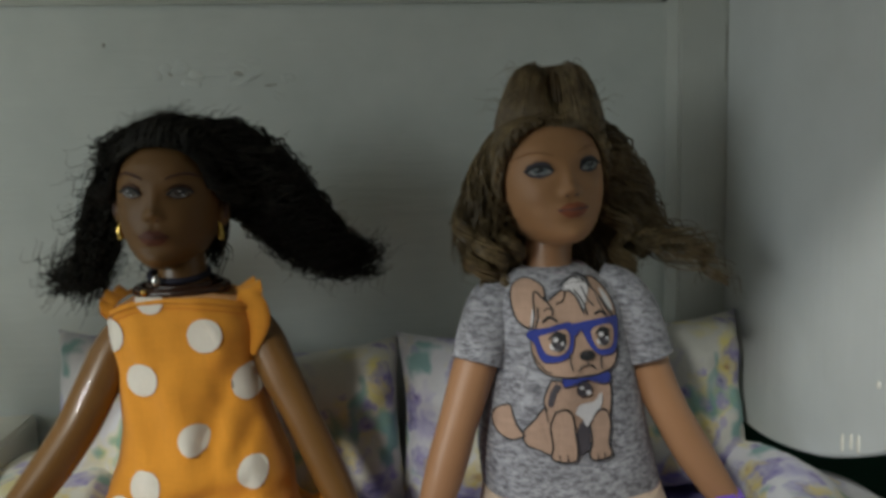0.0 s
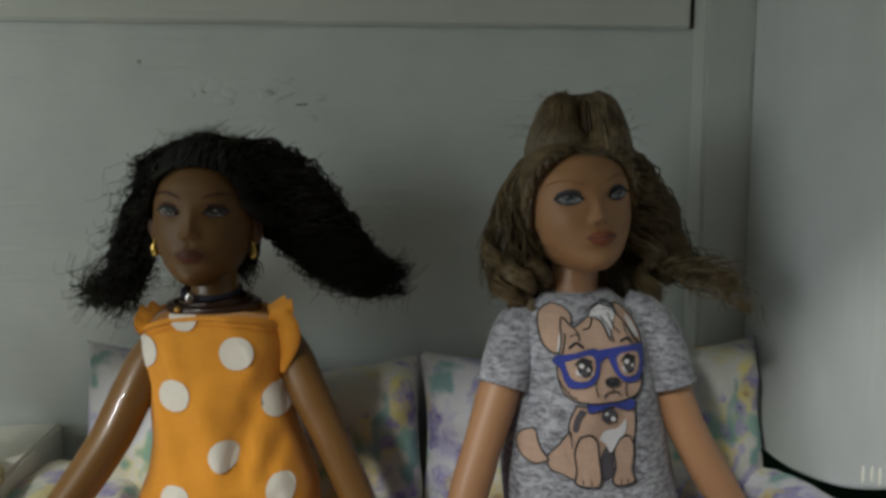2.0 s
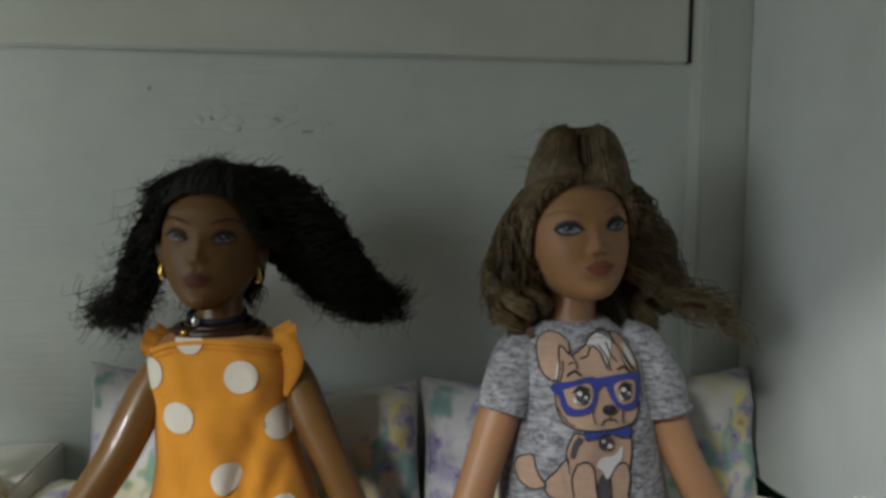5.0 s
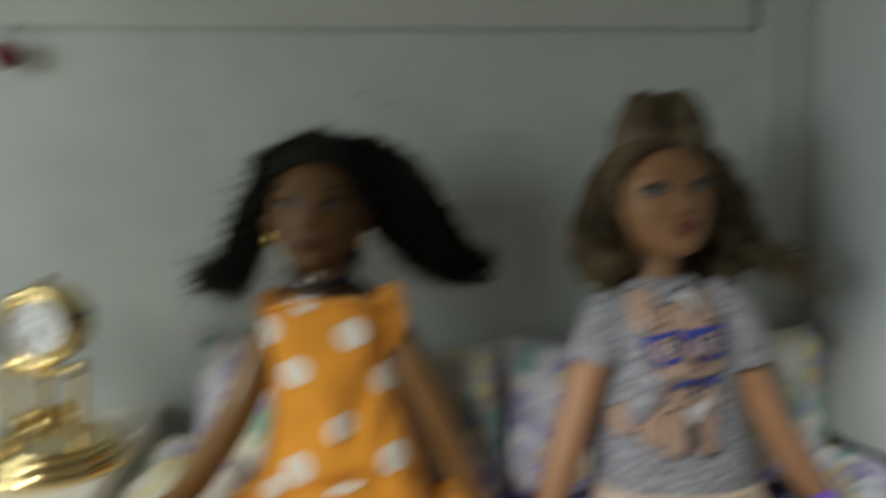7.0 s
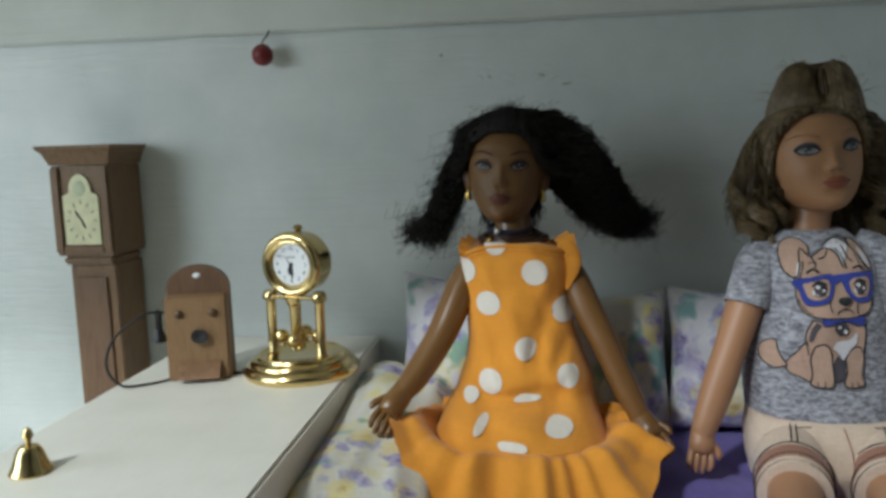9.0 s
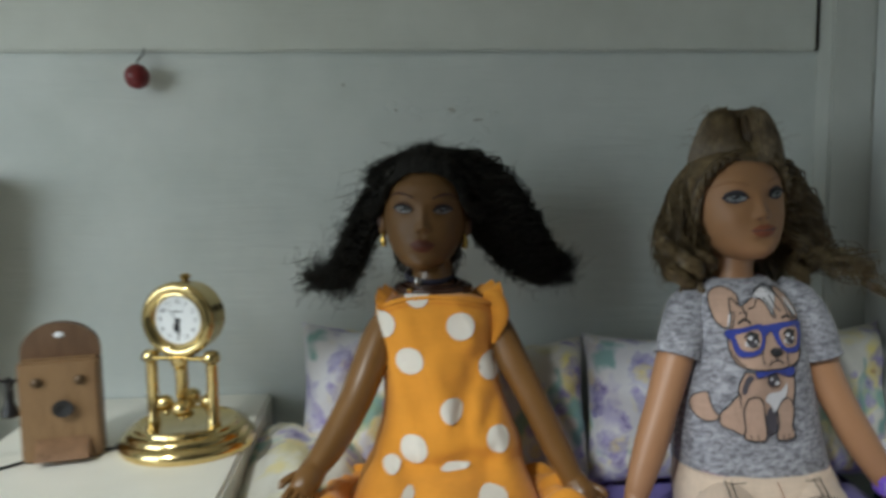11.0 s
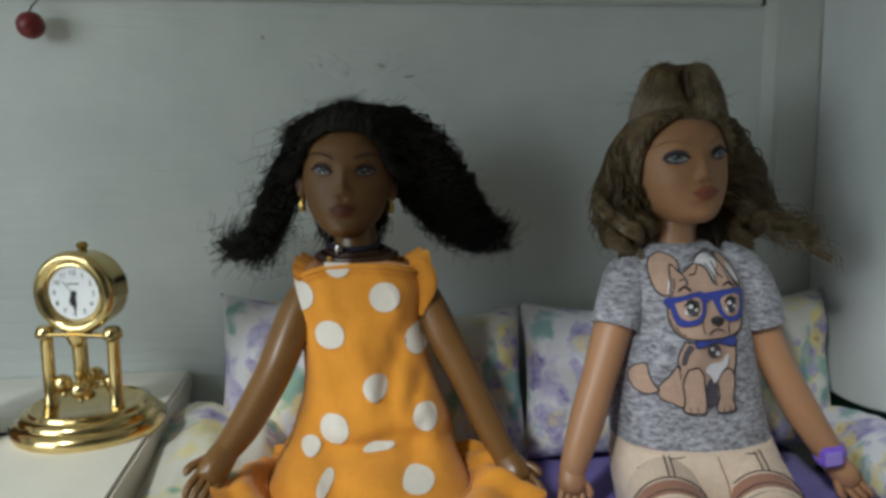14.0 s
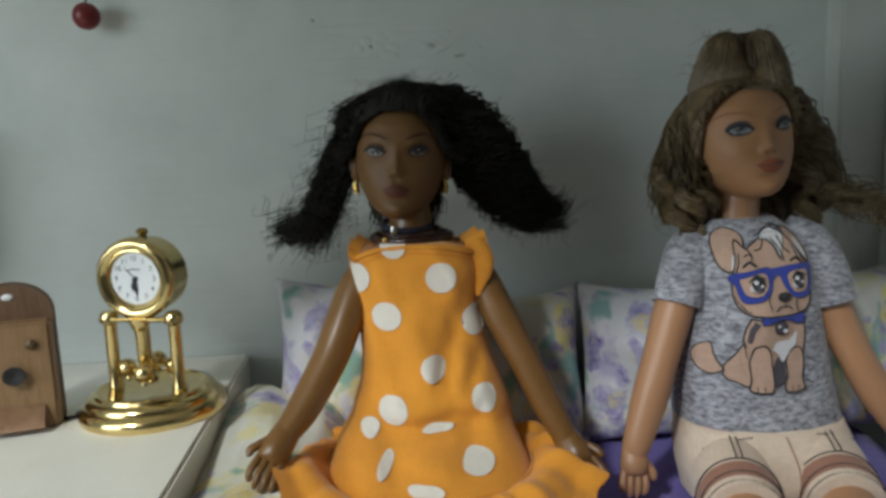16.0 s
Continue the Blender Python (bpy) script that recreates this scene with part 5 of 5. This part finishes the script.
    def crown(z, a):
        rx, ry = (float(np.interp(z, [q[0] for q in puff], [q[i] for q in puff])) for i in (1, 2))
        up = max(0.0, min(1.0, (z - 0.176) / 0.014))
        notch = 1 - 0.75 * math.exp(-((math.sin(a) + 0.05) / 0.20) ** 2) * up * (1 if math.cos(a) > 0 else 0)
        lobe = 1 + 0.16 * up * math.exp(-((abs(math.sin(a)) - 0.55) / 0.25) ** 2)
        dip = 0.0045 * up * math.exp(-((rx * math.sin(a) + 0.001) / 0.0032) ** 2)
        return Vector((0.0485 + rx * math.sin(a) * lobe, 0.3570 - ry * math.cos(a) * notch, z - dip))
    s.grid([[crown(0.160 + 0.0375 * i / 24, 2 * math.pi * j / 44) for j in range(44)] for i in range(25)], BROWNHAIR)
    for q in range(760):
        a, z0, z1 = rng.uniform(-2.2, 2.2), rng.uniform(0.1695, 0.1735), rng.uniform(0.1935, 0.1975)
        path = [crown(z0 + (z1 - z0) * k, a * (1 - 0.15 * k)) + (crown(z0, a) - Vector((0.0485, 0.357, z0))).normalized() * 0.0006 for k in (0, 0.3, 0.6, 0.85, 1.0)]
        strand(s, path, 0.00045, BROWNHAIR if rng.random() < 0.88 else DARKHAIR, rng, 0.0005, 40.0, 0.0012, 12, 4)
    # dark strands put the shade of the knot's hollow into the hair
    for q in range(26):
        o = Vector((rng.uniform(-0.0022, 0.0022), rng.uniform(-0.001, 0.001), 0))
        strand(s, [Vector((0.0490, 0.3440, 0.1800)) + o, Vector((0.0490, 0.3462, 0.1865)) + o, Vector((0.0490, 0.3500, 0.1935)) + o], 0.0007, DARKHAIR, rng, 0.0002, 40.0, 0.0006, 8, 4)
    for q in range(40):
        a = rng.uniform(-1.8, 1.8)
        st = crown(rng.uniform(0.175, 0.196), a)
        strand(s, [st, st + Vector((math.sin(a) * 0.004, 0, 0.003)), st + Vector((math.sin(a) * 0.008 + rng.uniform(-0.003, 0.003), 0, rng.uniform(-0.002, 0.005)))], 0.00013, BROWNHAIR, rng, 0.0008, 60.0, 0.002, 12, 3)
    braid = [head.face(-0.10, 0.86, 0.003), head.face(-0.55, 0.70, 0.0035), head.face(-0.88, 0.35, 0.003), head.face(-0.98, -0.05, 0.002), head.face(-0.95, -0.4, 0.003)]
    braid2 = [head.face(0.10, 0.86, 0.003), head.face(0.6, 0.68, 0.0035), head.face(0.9, 0.30, 0.003), head.face(0.98, -0.1, 0.002), head.face(0.97, -0.5, 0.004)]
    for path in (braid, braid2):
        pts = curve_points(path, 40)
        for ph in (0, 2.09, 4.19):
            s.tube([p + Vector((0.0015 * math.cos(i * 0.6 + ph), -0.0010 * math.sin(2 * (i * 0.6 + ph)), 0.0015 * math.sin(i * 0.6 + ph))) for i, p in enumerate(pts)], 0.0014, BROWNHAIR, 6)
    # fine hair drawn from the parting down over the temples
    for sx in (-1, 1):
        for q in range(170):
            k = rng.uniform(0, 1)
            path = [head.face(sx * (0.10 + 0.30 * k), 0.90 - 0.06 * k, 0.0022), head.face(sx * (0.70 + 0.14 * k), 0.62 + 0.02 * k, 0.0022 + 0.001 * k), head.face(sx * (0.92 + 0.05 * k), 0.18, 0.0020 + 0.001 * k), head.face(sx * (0.93 + 0.02 * k), -0.32, 0.0034)]
            path.append(Vector((path[-1].x + sx * rng.uniform(0.001, 0.006), path[-1].y + 0.002, path[-1].z - rng.uniform(0.004, 0.014))))
            strand(s, path, rng.choice((0.0003, 0.00045)), BROWNHAIR if rng.random() < 0.75 else DARKHAIR, rng, 0.0007, 34.0, 0.0012, 20, 4)
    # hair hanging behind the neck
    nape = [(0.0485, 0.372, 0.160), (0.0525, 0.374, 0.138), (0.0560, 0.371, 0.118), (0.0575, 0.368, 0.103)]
    # darker mass under the lighter strands
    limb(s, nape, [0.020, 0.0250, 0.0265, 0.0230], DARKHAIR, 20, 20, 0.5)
    for q in range(170):
        off = rng.uniform(-1, 1)
        strand(s, [Vector(p) + Vector((0.025 * off, -0.0120 * (1 - off * off) ** 0.5 - 0.001, rng.uniform(-0.002, 0.002))) for p in nape], rng.choice((0.0003, 0.00045)), BROWNHAIR, rng, 0.0014, 38.0, 0.002, 18, 4)
    # hanging bodies of hair
    leftfall = [(0.0365, 0.360, 0.168), (0.0265, 0.357, 0.157), (0.0210, 0.354, 0.141), (0.0180, 0.350, 0.126), (0.0205, 0.347, 0.114)]
    rightfall = [(0.052, 0.362, 0.168), (0.0690, 0.361, 0.161), (0.0800, 0.362, 0.142), (0.0870, 0.361, 0.126), (0.0940, 0.358, 0.116)]
    outfall = [(0.074, 0.358, 0.150), (0.086, 0.357, 0.132), (0.099, 0.354, 0.122), (0.112, 0.350, 0.117), (0.124, 0.347, 0.108)]
    for path, radii, count, curl in ((leftfall, [0.009, 0.0100, 0.0105, 0.0110, 0.008], 620, 0.0023), (rightfall, [0.010, 0.0120, 0.0120, 0.0115, 0.007], 720, 0.0026), (outfall, [0.006, 0.007, 0.0065, 0.0060, 0.0050], 80, 0.0032)):
        pts, rs = curve_points(path, 24), smooth_values(radii, 24)
        # darker core colours in the shade between the locks
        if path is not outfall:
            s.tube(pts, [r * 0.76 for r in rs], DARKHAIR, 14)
        for q in range(count):
            a, rr, stop = rng.random() * 6.28, math.sqrt(rng.uniform(0.35, 1.0)), rng.uniform(0.65, 1.0)
            go = []
            for t in (0, 0.25, 0.5, 0.75, 1.0):
                i = min(23, int(t * stop * 23))
                d = (pts[min(i + 1, 23)] - pts[max(i - 1, 0)]).normalized()
                sidev = d.cross(Vector((0, 1, 0))).normalized()
                go.append(pts[i] + rs[i] * rr * (math.cos(a) * sidev + math.sin(a) * d.cross(sidev)))
            strand(s, go, rng.choice((0.0003, 0.00045, 0.0006)), BROWNHAIR if rng.random() < 0.88 else DARKHAIR, rng, curl * rng.uniform(0.6, 1.2), rng.uniform(30.0, 44.0), 0.004, 26, 4, a * 1.5 if rng.random() < 0.6 else None)
        for q in range(36):
            i = rng.randrange(3, 24)
            o = Vector((rng.uniform(-1, 1), rng.uniform(-0.5, 0.3), rng.uniform(-0.6, 0.6))).normalized()
            st = pts[i] + o * rs[i] * 0.8
            strand(s, [st, st + o * 0.004 + Vector((0, 0, -0.003)), st + o * rng.uniform(0.003, 0.008) + Vector((0.003, 0, -0.008))], 0.00014, BROWNHAIR, rng, 0.0012, 80.0, 0.003, 14, 3)
    # fat ringlets beside the neck, looser waves at the far side, a wisp at the outer tip
    for path, r, turns, thick, count in (
        ([(0.0150, 0.349, 0.146), (0.0110, 0.345, 0.130), (0.0125, 0.342, 0.116)], 0.0046, 1.6, 0.0030, 90),
        ([(0.0215, 0.346, 0.142), (0.0190, 0.341, 0.126), (0.0195, 0.338, 0.108)], 0.0052, 1.8, 0.0034, 110),
        ([(0.0265, 0.348, 0.134), (0.0265, 0.342, 0.120), (0.0265, 0.339, 0.103)], 0.0046, 1.7, 0.0030, 90),
        ([(0.0140, 0.345, 0.124), (0.0150, 0.341, 0.114), (0.0195, 0.339, 0.101)], 0.0048, 1.2, 0.0030, 80),
        ([(0.0720, 0.352, 0.160), (0.0790, 0.352, 0.142), (0.0830, 0.351, 0.122)], 0.0042, 1.5, 0.0032, 80),
        ([(0.0800, 0.358, 0.160), (0.0900, 0.358, 0.142), (0.0960, 0.356, 0.122)], 0.0044, 1.5, 0.0034, 80),
        ([(0.0700, 0.350, 0.140), (0.0750, 0.347, 0.126), (0.0800, 0.346, 0.112)], 0.0044, 1.5, 0.0032, 80),
        ([(0.1080, 0.350, 0.120), (0.1150, 0.348, 0.113), (0.1220, 0.347, 0.104)], 0.0042, 1.3, 0.0018, 26),
    ):
        ringlet(s, path, r, turns, thick, count, (BROWNHAIR, DARKHAIR), rng)
    return s.make("fashion_doll", label="tan doll with brown curls, grey shirt, cream shorts, seated", category="doll", angle=60)


orange_doll()
grey_shirt_doll()

# ---- side table and what stands on it ----
PZ = 0.038
table = thing("side_table", "low white painted table with a thick overhanging top", "table", at=pose(0, 0, -0.07))
s = Shape()
s.box((-0.3215, 0.10, 0.0880), (-0.1965, 0.4345, 0.108), TOP, 0.0016)
s.make("tabletop", table)
s = Shape()
s.box((-0.317, 0.105, 0.076), (-0.2015, 0.4335, 0.0878), TOP, 0.001)
s.make("apron", table)
for x in (-0.316, -0.2180):
    for y in (0.112, 0.415):
        s = Shape()
        s.box((x, y, 0), (x + 0.012, y + 0.012, 0.0758), TOP, 0.001)
        s.make("leg", table)


def text(name, body, size, mat, parent, m):
    cu = bpy.data.curves.new(name, "FONT")
    cu.body, cu.size, cu.align_x, cu.align_y, cu.extrude = body, size, "CENTER", "CENTER", 0.00004
    tmp = bpy.data.objects.new(name, cu)
    scene.collection.objects.link(tmp)
    me = bpy.data.meshes.new_from_object(tmp.evaluated_get(bpy.context.evaluated_depsgraph_get()))
    bpy.data.objects.remove(tmp)
    me.materials.clear()
    me.materials.append(mat)
    ob = new(name, me)
    ob.parent = parent
    ob.matrix_basis = m
    return ob


def anniversary_clock(at):
    c = thing("anniversary_clock", "polished brass anniversary clock with a white dial on three columns", "clock", at=at)
    s = Shape()
    s.lathe([(0.0335, 0.0), (0.0342, 0.0015), (0.0340, 0.0040), (0.0322, 0.0062), (0.0305, 0.0068), (0.0303, 0.0085), (0.0290, 0.0100), (0.0265, 0.0106), (0.0258, 0.0120), (0.0245, 0.0124), (0.0235, 0.0112), (0.0225, 0.0108), (0.0005, 0.0108)], BRASS, k=64)
    s.make("base", c, "stepped polished brass base")
    for x, y in ((-0.0165, -0.004), (0.0165, -0.004)):
        s = Shape()
        s.lathe([(0.0034, 0.0108), (0.0034, 0.0130), (0.0029, 0.0140), (0.0029, 0.0430), (0.0034, 0.0438), (0.0044, 0.0446), (0.0045, 0.0470), (0.0036, 0.0490), (0.0030, 0.0496)], BRASS, Matrix.Translation((x, y, 0)), 20)
        s.make("column", c)
    s = Shape()
    s.box((-0.0200, -0.0080, 0.0452), (0.0200, -0.0032, 0.0470), BRASS, 0.0005)
    s.lathe([(0.0018, 0.0240), (0.0026, 0.0255), (0.0026, 0.0400), (0.0034, 0.0415), (0.0050, 0.0450), (0.0052, 0.0467), (0.0010, 0.0470)], BRASS, Matrix.Translation((0, -0.0055, 0)), 20)
    s.make("bridge", c)
    # hanging balls
    p = Shape()
    p.lathe([(0.0012, 0.0150), (0.0012, 0.0465)], BRASS, k=10)
    p.lathe([(0.0005, 0.0130), (0.0030, 0.0145), (0.0034, 0.0165), (0.0018, 0.0185), (0.0030, 0.0225), (0.0030, 0.0260), (0.0010, 0.0280)], BRASS, k=18)
    pend = p.make("pendulum", c)
    for i in range(4):
        a = 0.24 + i * math.pi / 2
        q = Shape()
        q.ball((0.0112 * math.cos(a), 0.0112 * math.sin(a), 0.0215), 0.0044, BRASS, None, 16, 22)
        q.lathe([(0.0004, 0.0150), (0.0018, 0.0165), (0.0014, 0.0180)], BRASS, Matrix.Translation((0.0105 * math.cos(a), 0.0105 * math.sin(a), 0)), 12)
        q.tube([(0.002 * math.cos(a), 0.002 * math.sin(a), 0.0215), (0.010 * math.cos(a), 0.010 * math.sin(a), 0.0215)], 0.0008, BRASS, 8)
        q.make("pendulum_ball", pend)
    # drum
    d = thing("drum", "", "")
    d.parent, d.matrix_basis = c, pose(0, 0.006, 0.0655, 90, 0, 0)
    for key in ("label", "category"):
        if key in d:
            del d[key]
    s = Shape()
    s.lathe([(0.0005, -0.0050), (0.0165, -0.0050), (0.0180, -0.0038), (0.0182, 0.0080), (0.0190, 0.0085), (0.0195, 0.0100), (0.0192, 0.0125), (0.0180, 0.0142), (0.0165, 0.0146), (0.0150, 0.0140), (0.0140, 0.0130), (0.0134, 0.0132), (0.0128, 0.0124), (0.0122, 0.0112), (0.0005, 0.0112)], BRASS, k=72)
    s.make("case", d)
    s = Shape()
    s.lathe([(0.0122, 0.01125), (0.0122, 0.0116), (0.0003, 0.0116)], DIAL, k=48)
    face = s.make("dial", d, "white dial with black numerals")
    for h in range(1, 13):
        a = radians(90 - 30 * h)
        text("numeral", str(h), 0.0034, INK, face, pose(0.0096 * math.cos(a), 0.0096 * math.sin(a), 0.01168))
    s = Shape()
    s.box((-0.0028, 0.0042, 0.0117), (0.0028, 0.0047, 0.01178), INK)
    s.make("maker_mark", face)
    for name, ang, ln, w in (("hour_hand", 195, 0.0064, 0.0015), ("minute_hand", 178, 0.0090, 0.0010), ("second_hand", -42, 0.0085, 0.00022)):
        s = Shape()
        s.prism([(-w * 0.5, -0.001), (-w, ln * 0.6), (0, ln), (w, ln * 0.6), (w * 0.5, -0.001)], 0.0, 0.00012, INK, 2, Matrix.Translation((0, 0, 0.0118)) @ pose(0, 0, 0, 0, 0, -ang))
        s.make(name, face)
    s = Shape()
    s.lathe([(0.0013, 0.0118), (0.0012, 0.0124), (0.0003, 0.0126)], INK, k=14)
    s.make("arbor", face)
    s = Shape()
    s.lathe([(0.0028, 0.0826), (0.0022, 0.0842), (0.0014, 0.0848), (0.0026, 0.0856), (0.0028, 0.0868), (0.0016, 0.0880), (0.0003, 0.0882)], BRASSDULL, Matrix.Translation((0, 0.004, 0)), 18)
    s.make("finial", c)
    return c


anniversary_clock(pose(-0.2250, 0.3525, PZ, 0, 0, -14) @ Matrix.Scale(0.94, 4))


def wall_telephone(at):
    t = thing("toy_telephone", "old-fashioned miniature wooden wall telephone standing on the table", "toy telephone", at=at)
    s = Shape()
    arch = [(-0.0160, 0.0)] + [(0.0160 * math.cos(a), 0.0525 + 0.0140 * math.sin(a)) for a in (math.pi - math.pi * i / 24 for i in range(25))] + [(0.0160, 0.0)]
    s.prism(arch, 0.0, 0.006, OAKDARK)
    s.make("backboard", t, "dark arched wooden backboard")
    s = Shape()
    s.box((-0.0158, -0.0105, 0.0), (0.0158, -0.0002, 0.0500), OAK, 0.0012)
    body = s.make("case", t, "oak case")
    for x in (-0.0085, 0.0085):
        s = Shape()
        s.lathe([(0.0020, 0.0), (0.0024, 0.0008), (0.0018, 0.0016), (0.0004, 0.0020)], BRONZE, Matrix.Translation((x, -0.0105, 0.0400)) @ pose(0, 0, 0, 90, 0, 0), 18)
        s.make("bell", t, "dark bronze bell")
    s = Shape()
    s.lathe([(0.0026, 0.0), (0.0028, 0.0012), (0.0042, 0.0026), (0.0043, 0.0034), (0.0034, 0.0034), (0.0012, 0.0022)], CORD, Matrix.Translation((0.0015, -0.0105, 0.0270)) @ pose(0, 0, 0, 90, 0, 0), 22)
    s.make("mouthpiece", t, "black mouthpiece")
    s = Shape()
    s.prism([(-0.0104, 0.0022), (-0.0185, 0.0030), (-0.0175, 0.0048), (-0.0104, 0.0120)], -0.0100, 0.0110, COPPER, 0)
    s.make("writing_shelf", t, "worn copper-brown shelf")
    s = Shape()
    s.ball((0, -0.0003, 0.0605), (0.0022, 0.0008, 0.0016), DIAL)
    s.make("hanging_hole", t)
    s = Shape()
    s.tube([(-0.0158, -0.004, 0.0400), (-0.0195, -0.004, 0.0405), (-0.0205, -0.004, 0.0425)], 0.0008, BLACK, 8)
    s.make("hook", t)
    s = Shape()
    s.lathe([(0.0030, 0.0), (0.0036, 0.0010), (0.0030, 0.0040), (0.0018, 0.0075), (0.0017, 0.0150), (0.0026, 0.0175), (0.0010, 0.0185)], BLACK, Matrix.Translation((-0.0200, -0.005, 0.0230)), 18)
    rec = s.make("receiver", t, "black receiver hanging on its hook")
    s = Shape()
    s.tube(curve_points([(-0.0195, -0.005, 0.0410), (-0.0270, -0.009, 0.0400), (-0.0400, -0.014, 0.0290), (-0.0440, -0.018, 0.0140), (-0.0370, -0.020, 0.0030), (-0.0250, -0.014, 0.0010), (-0.0150, -0.008, 0.0012)], 40), 0.0007, CORD, 8)
    s.make("cord", t, "looped black cord")
    s = Shape()
    s.tube([(0.0160, -0.004, 0.0010), (0.0210, -0.004, 0.0012), (0.0215, -0.004, 0.0035)], 0.0010, BLACK, 8)
    s.make("crank", t)
    return t


wall_telephone(pose(-0.2795, 0.3440, PZ, 0, 0, 14) @ Matrix.Diagonal((1.06, 1.0, 0.94, 1.0)))

# small brass hand bell on the table
bell = thing("hand_bell", "small brass hand bell standing on the white table", "bell", at=pose(-0.2935, 0.2120, PZ))
s = Shape()
s.lathe([(0.0080, 0.0), (0.0084, 0.0008), (0.0066, 0.0040), (0.0052, 0.0085), (0.0036, 0.0110), (0.0004, 0.0118)], BRASS, k=28)
s.make("cup", bell)
s = Shape()
s.lathe([(0.0010, 0.0112), (0.0012, 0.0135), (0.0022, 0.0150), (0.0014, 0.0175), (0.0004, 0.0185)], BRASS, k=16)
s.make("handle", bell)


# ---- long-case clock beside the table ----
def longcase(at):
    c = thing("grandfather_clock", "miniature dark walnut grandfather clock with a cream dial", "clock", at=at)
    def p(name, lo, hi, mat, bevel=0.0008, label=""):
        s = Shape()
        s.box(lo, hi, mat, bevel)
        return s.make(name, c, label)
    p("plinth", (-0.0245, -0.023, 0.0), (0.0245, 0.023, 0.045), WALNUT)
    p("plinth_moulding", (-0.0225, -0.0212, 0.0452), (0.0225, 0.0212, 0.0495), WALNUT, 0.0015)
    p("trunk", (-0.0185, -0.0165, 0.0497), (0.0205, 0.0225, 0.1640), WALNUT)
    p("trunk_door", (-0.0130, -0.0185, 0.0600), (0.0130, -0.0167, 0.1560), OAKDARK, 0.0006, "narrow trunk door")
    p("throat_moulding", (-0.0215, -0.0205, 0.1642), (0.0215, 0.0210, 0.1700), WALNUT, 0.0018)
    p("hood", (-0.0245, -0.0220, 0.1702), (0.0245, 0.0230, 0.2270), WALNUT)
    s = Shape()
    s.grid([[Vector((x * w, y * d if y < 0 else 0.0235, z)) for x, y in ((-1, -1), (1, -1), (1, 1), (-1, 1))] for w, d, z in ((0.0252, 0.0226, 0.2272), (0.0258, 0.0232, 0.2292), (0.0285, 0.0260, 0.2345), (0.0315, 0.0290, 0.2372), (0.0318, 0.0293, 0.2392))], WALNUT)
    s.make("cornice", c, smooth=False)
    for x0, x1, z0, z1 in ((-0.0240, -0.0172, 0.1725, 0.2255), (0.0172, 0.0240, 0.1725, 0.2255), (-0.0170, 0.0170, 0.1725, 0.1765)):
        p("door_rail", (x0, -0.0245, z0), (x1, -0.0222, z1), WALNUT, 0.0007)
    s = Shape()
    out = [(-0.0150, 0.1775), (-0.0150, 0.2080)] + [(0.0095 * math.cos(a), 0.2100 + 0.0115 * math.sin(a)) for a in (math.pi - math.pi * i / 16 for i in range(17))] + [(0.0150, 0.2080), (0.0150, 0.1775)]
    s.prism(out, -0.0238, -0.0223, CREAM)
    face = s.make("dial", c, "cream arched dial")
    for h in range(12):
        a = radians(30 * h)
        s = Shape()
        s.box((-0.0003, -0.00006, -0.0014), (0.0003, 0.00006, 0.0014), INK, 0, Matrix.Translation((0.0112 * math.sin(a), -0.02392, 0.1925 + 0.0112 * math.cos(a))) @ pose(0, 0, 0, 0, math.degrees(a), 0))
        s.make("hour_mark", face)
    for name, ang, ln, w in (("hour_hand", 150, 0.0060, 0.0009), ("minute_hand", -40, 0.0092, 0.0007)):
        s = Shape()
        s.prism([(-w * 0.5, -0.001), (-w, ln * 0.6), (0, ln), (w, ln * 0.6), (w * 0.5, -0.001)], -0.0002, 0.0, INK, 1, Matrix.Translation((0, -0.0240, 0.1925)) @ pose(0, 0, 0, 0, ang, 0))
        s.make(name, face)
    s = Shape()
    s.lathe([(0.0048, 0.0), (0.0044, 0.0002), (0.0003, 0.0002)], plain("arch_paint", (0.42, 0.46, 0.30), 0.5), Matrix.Translation((0, -0.0239, 0.2125)) @ pose(0, 0, 0, 90, 0, 0), 24)
    s.make("moon_disc", face)
    return c


longcase(pose(-0.3735, 0.4115, -0.070) @ Matrix.Diagonal((0.78, 0.86, 1.0, 1.0)))

# ---- red berry on a wire at the rail ----
berry = thing("hanging_ball", "dark red ball hanging on a short wire from the rail", "ornament", at=pose(-0.2622, 0.424, 0.222))
s = Shape()
s.ball((0, 0, 0), 0.0068, RED, n=18, k=28)
s.make("ball", berry)
s = Shape()
s.tube(curve_points([(0, 0, 0.0062), (0.0004, 0.002, 0.0095), (0.0018, 0.0055, 0.0125), (0.0026, 0.0070, 0.0160)], 12), 0.0005, WIRE, 8)
s.make("wire", berry)
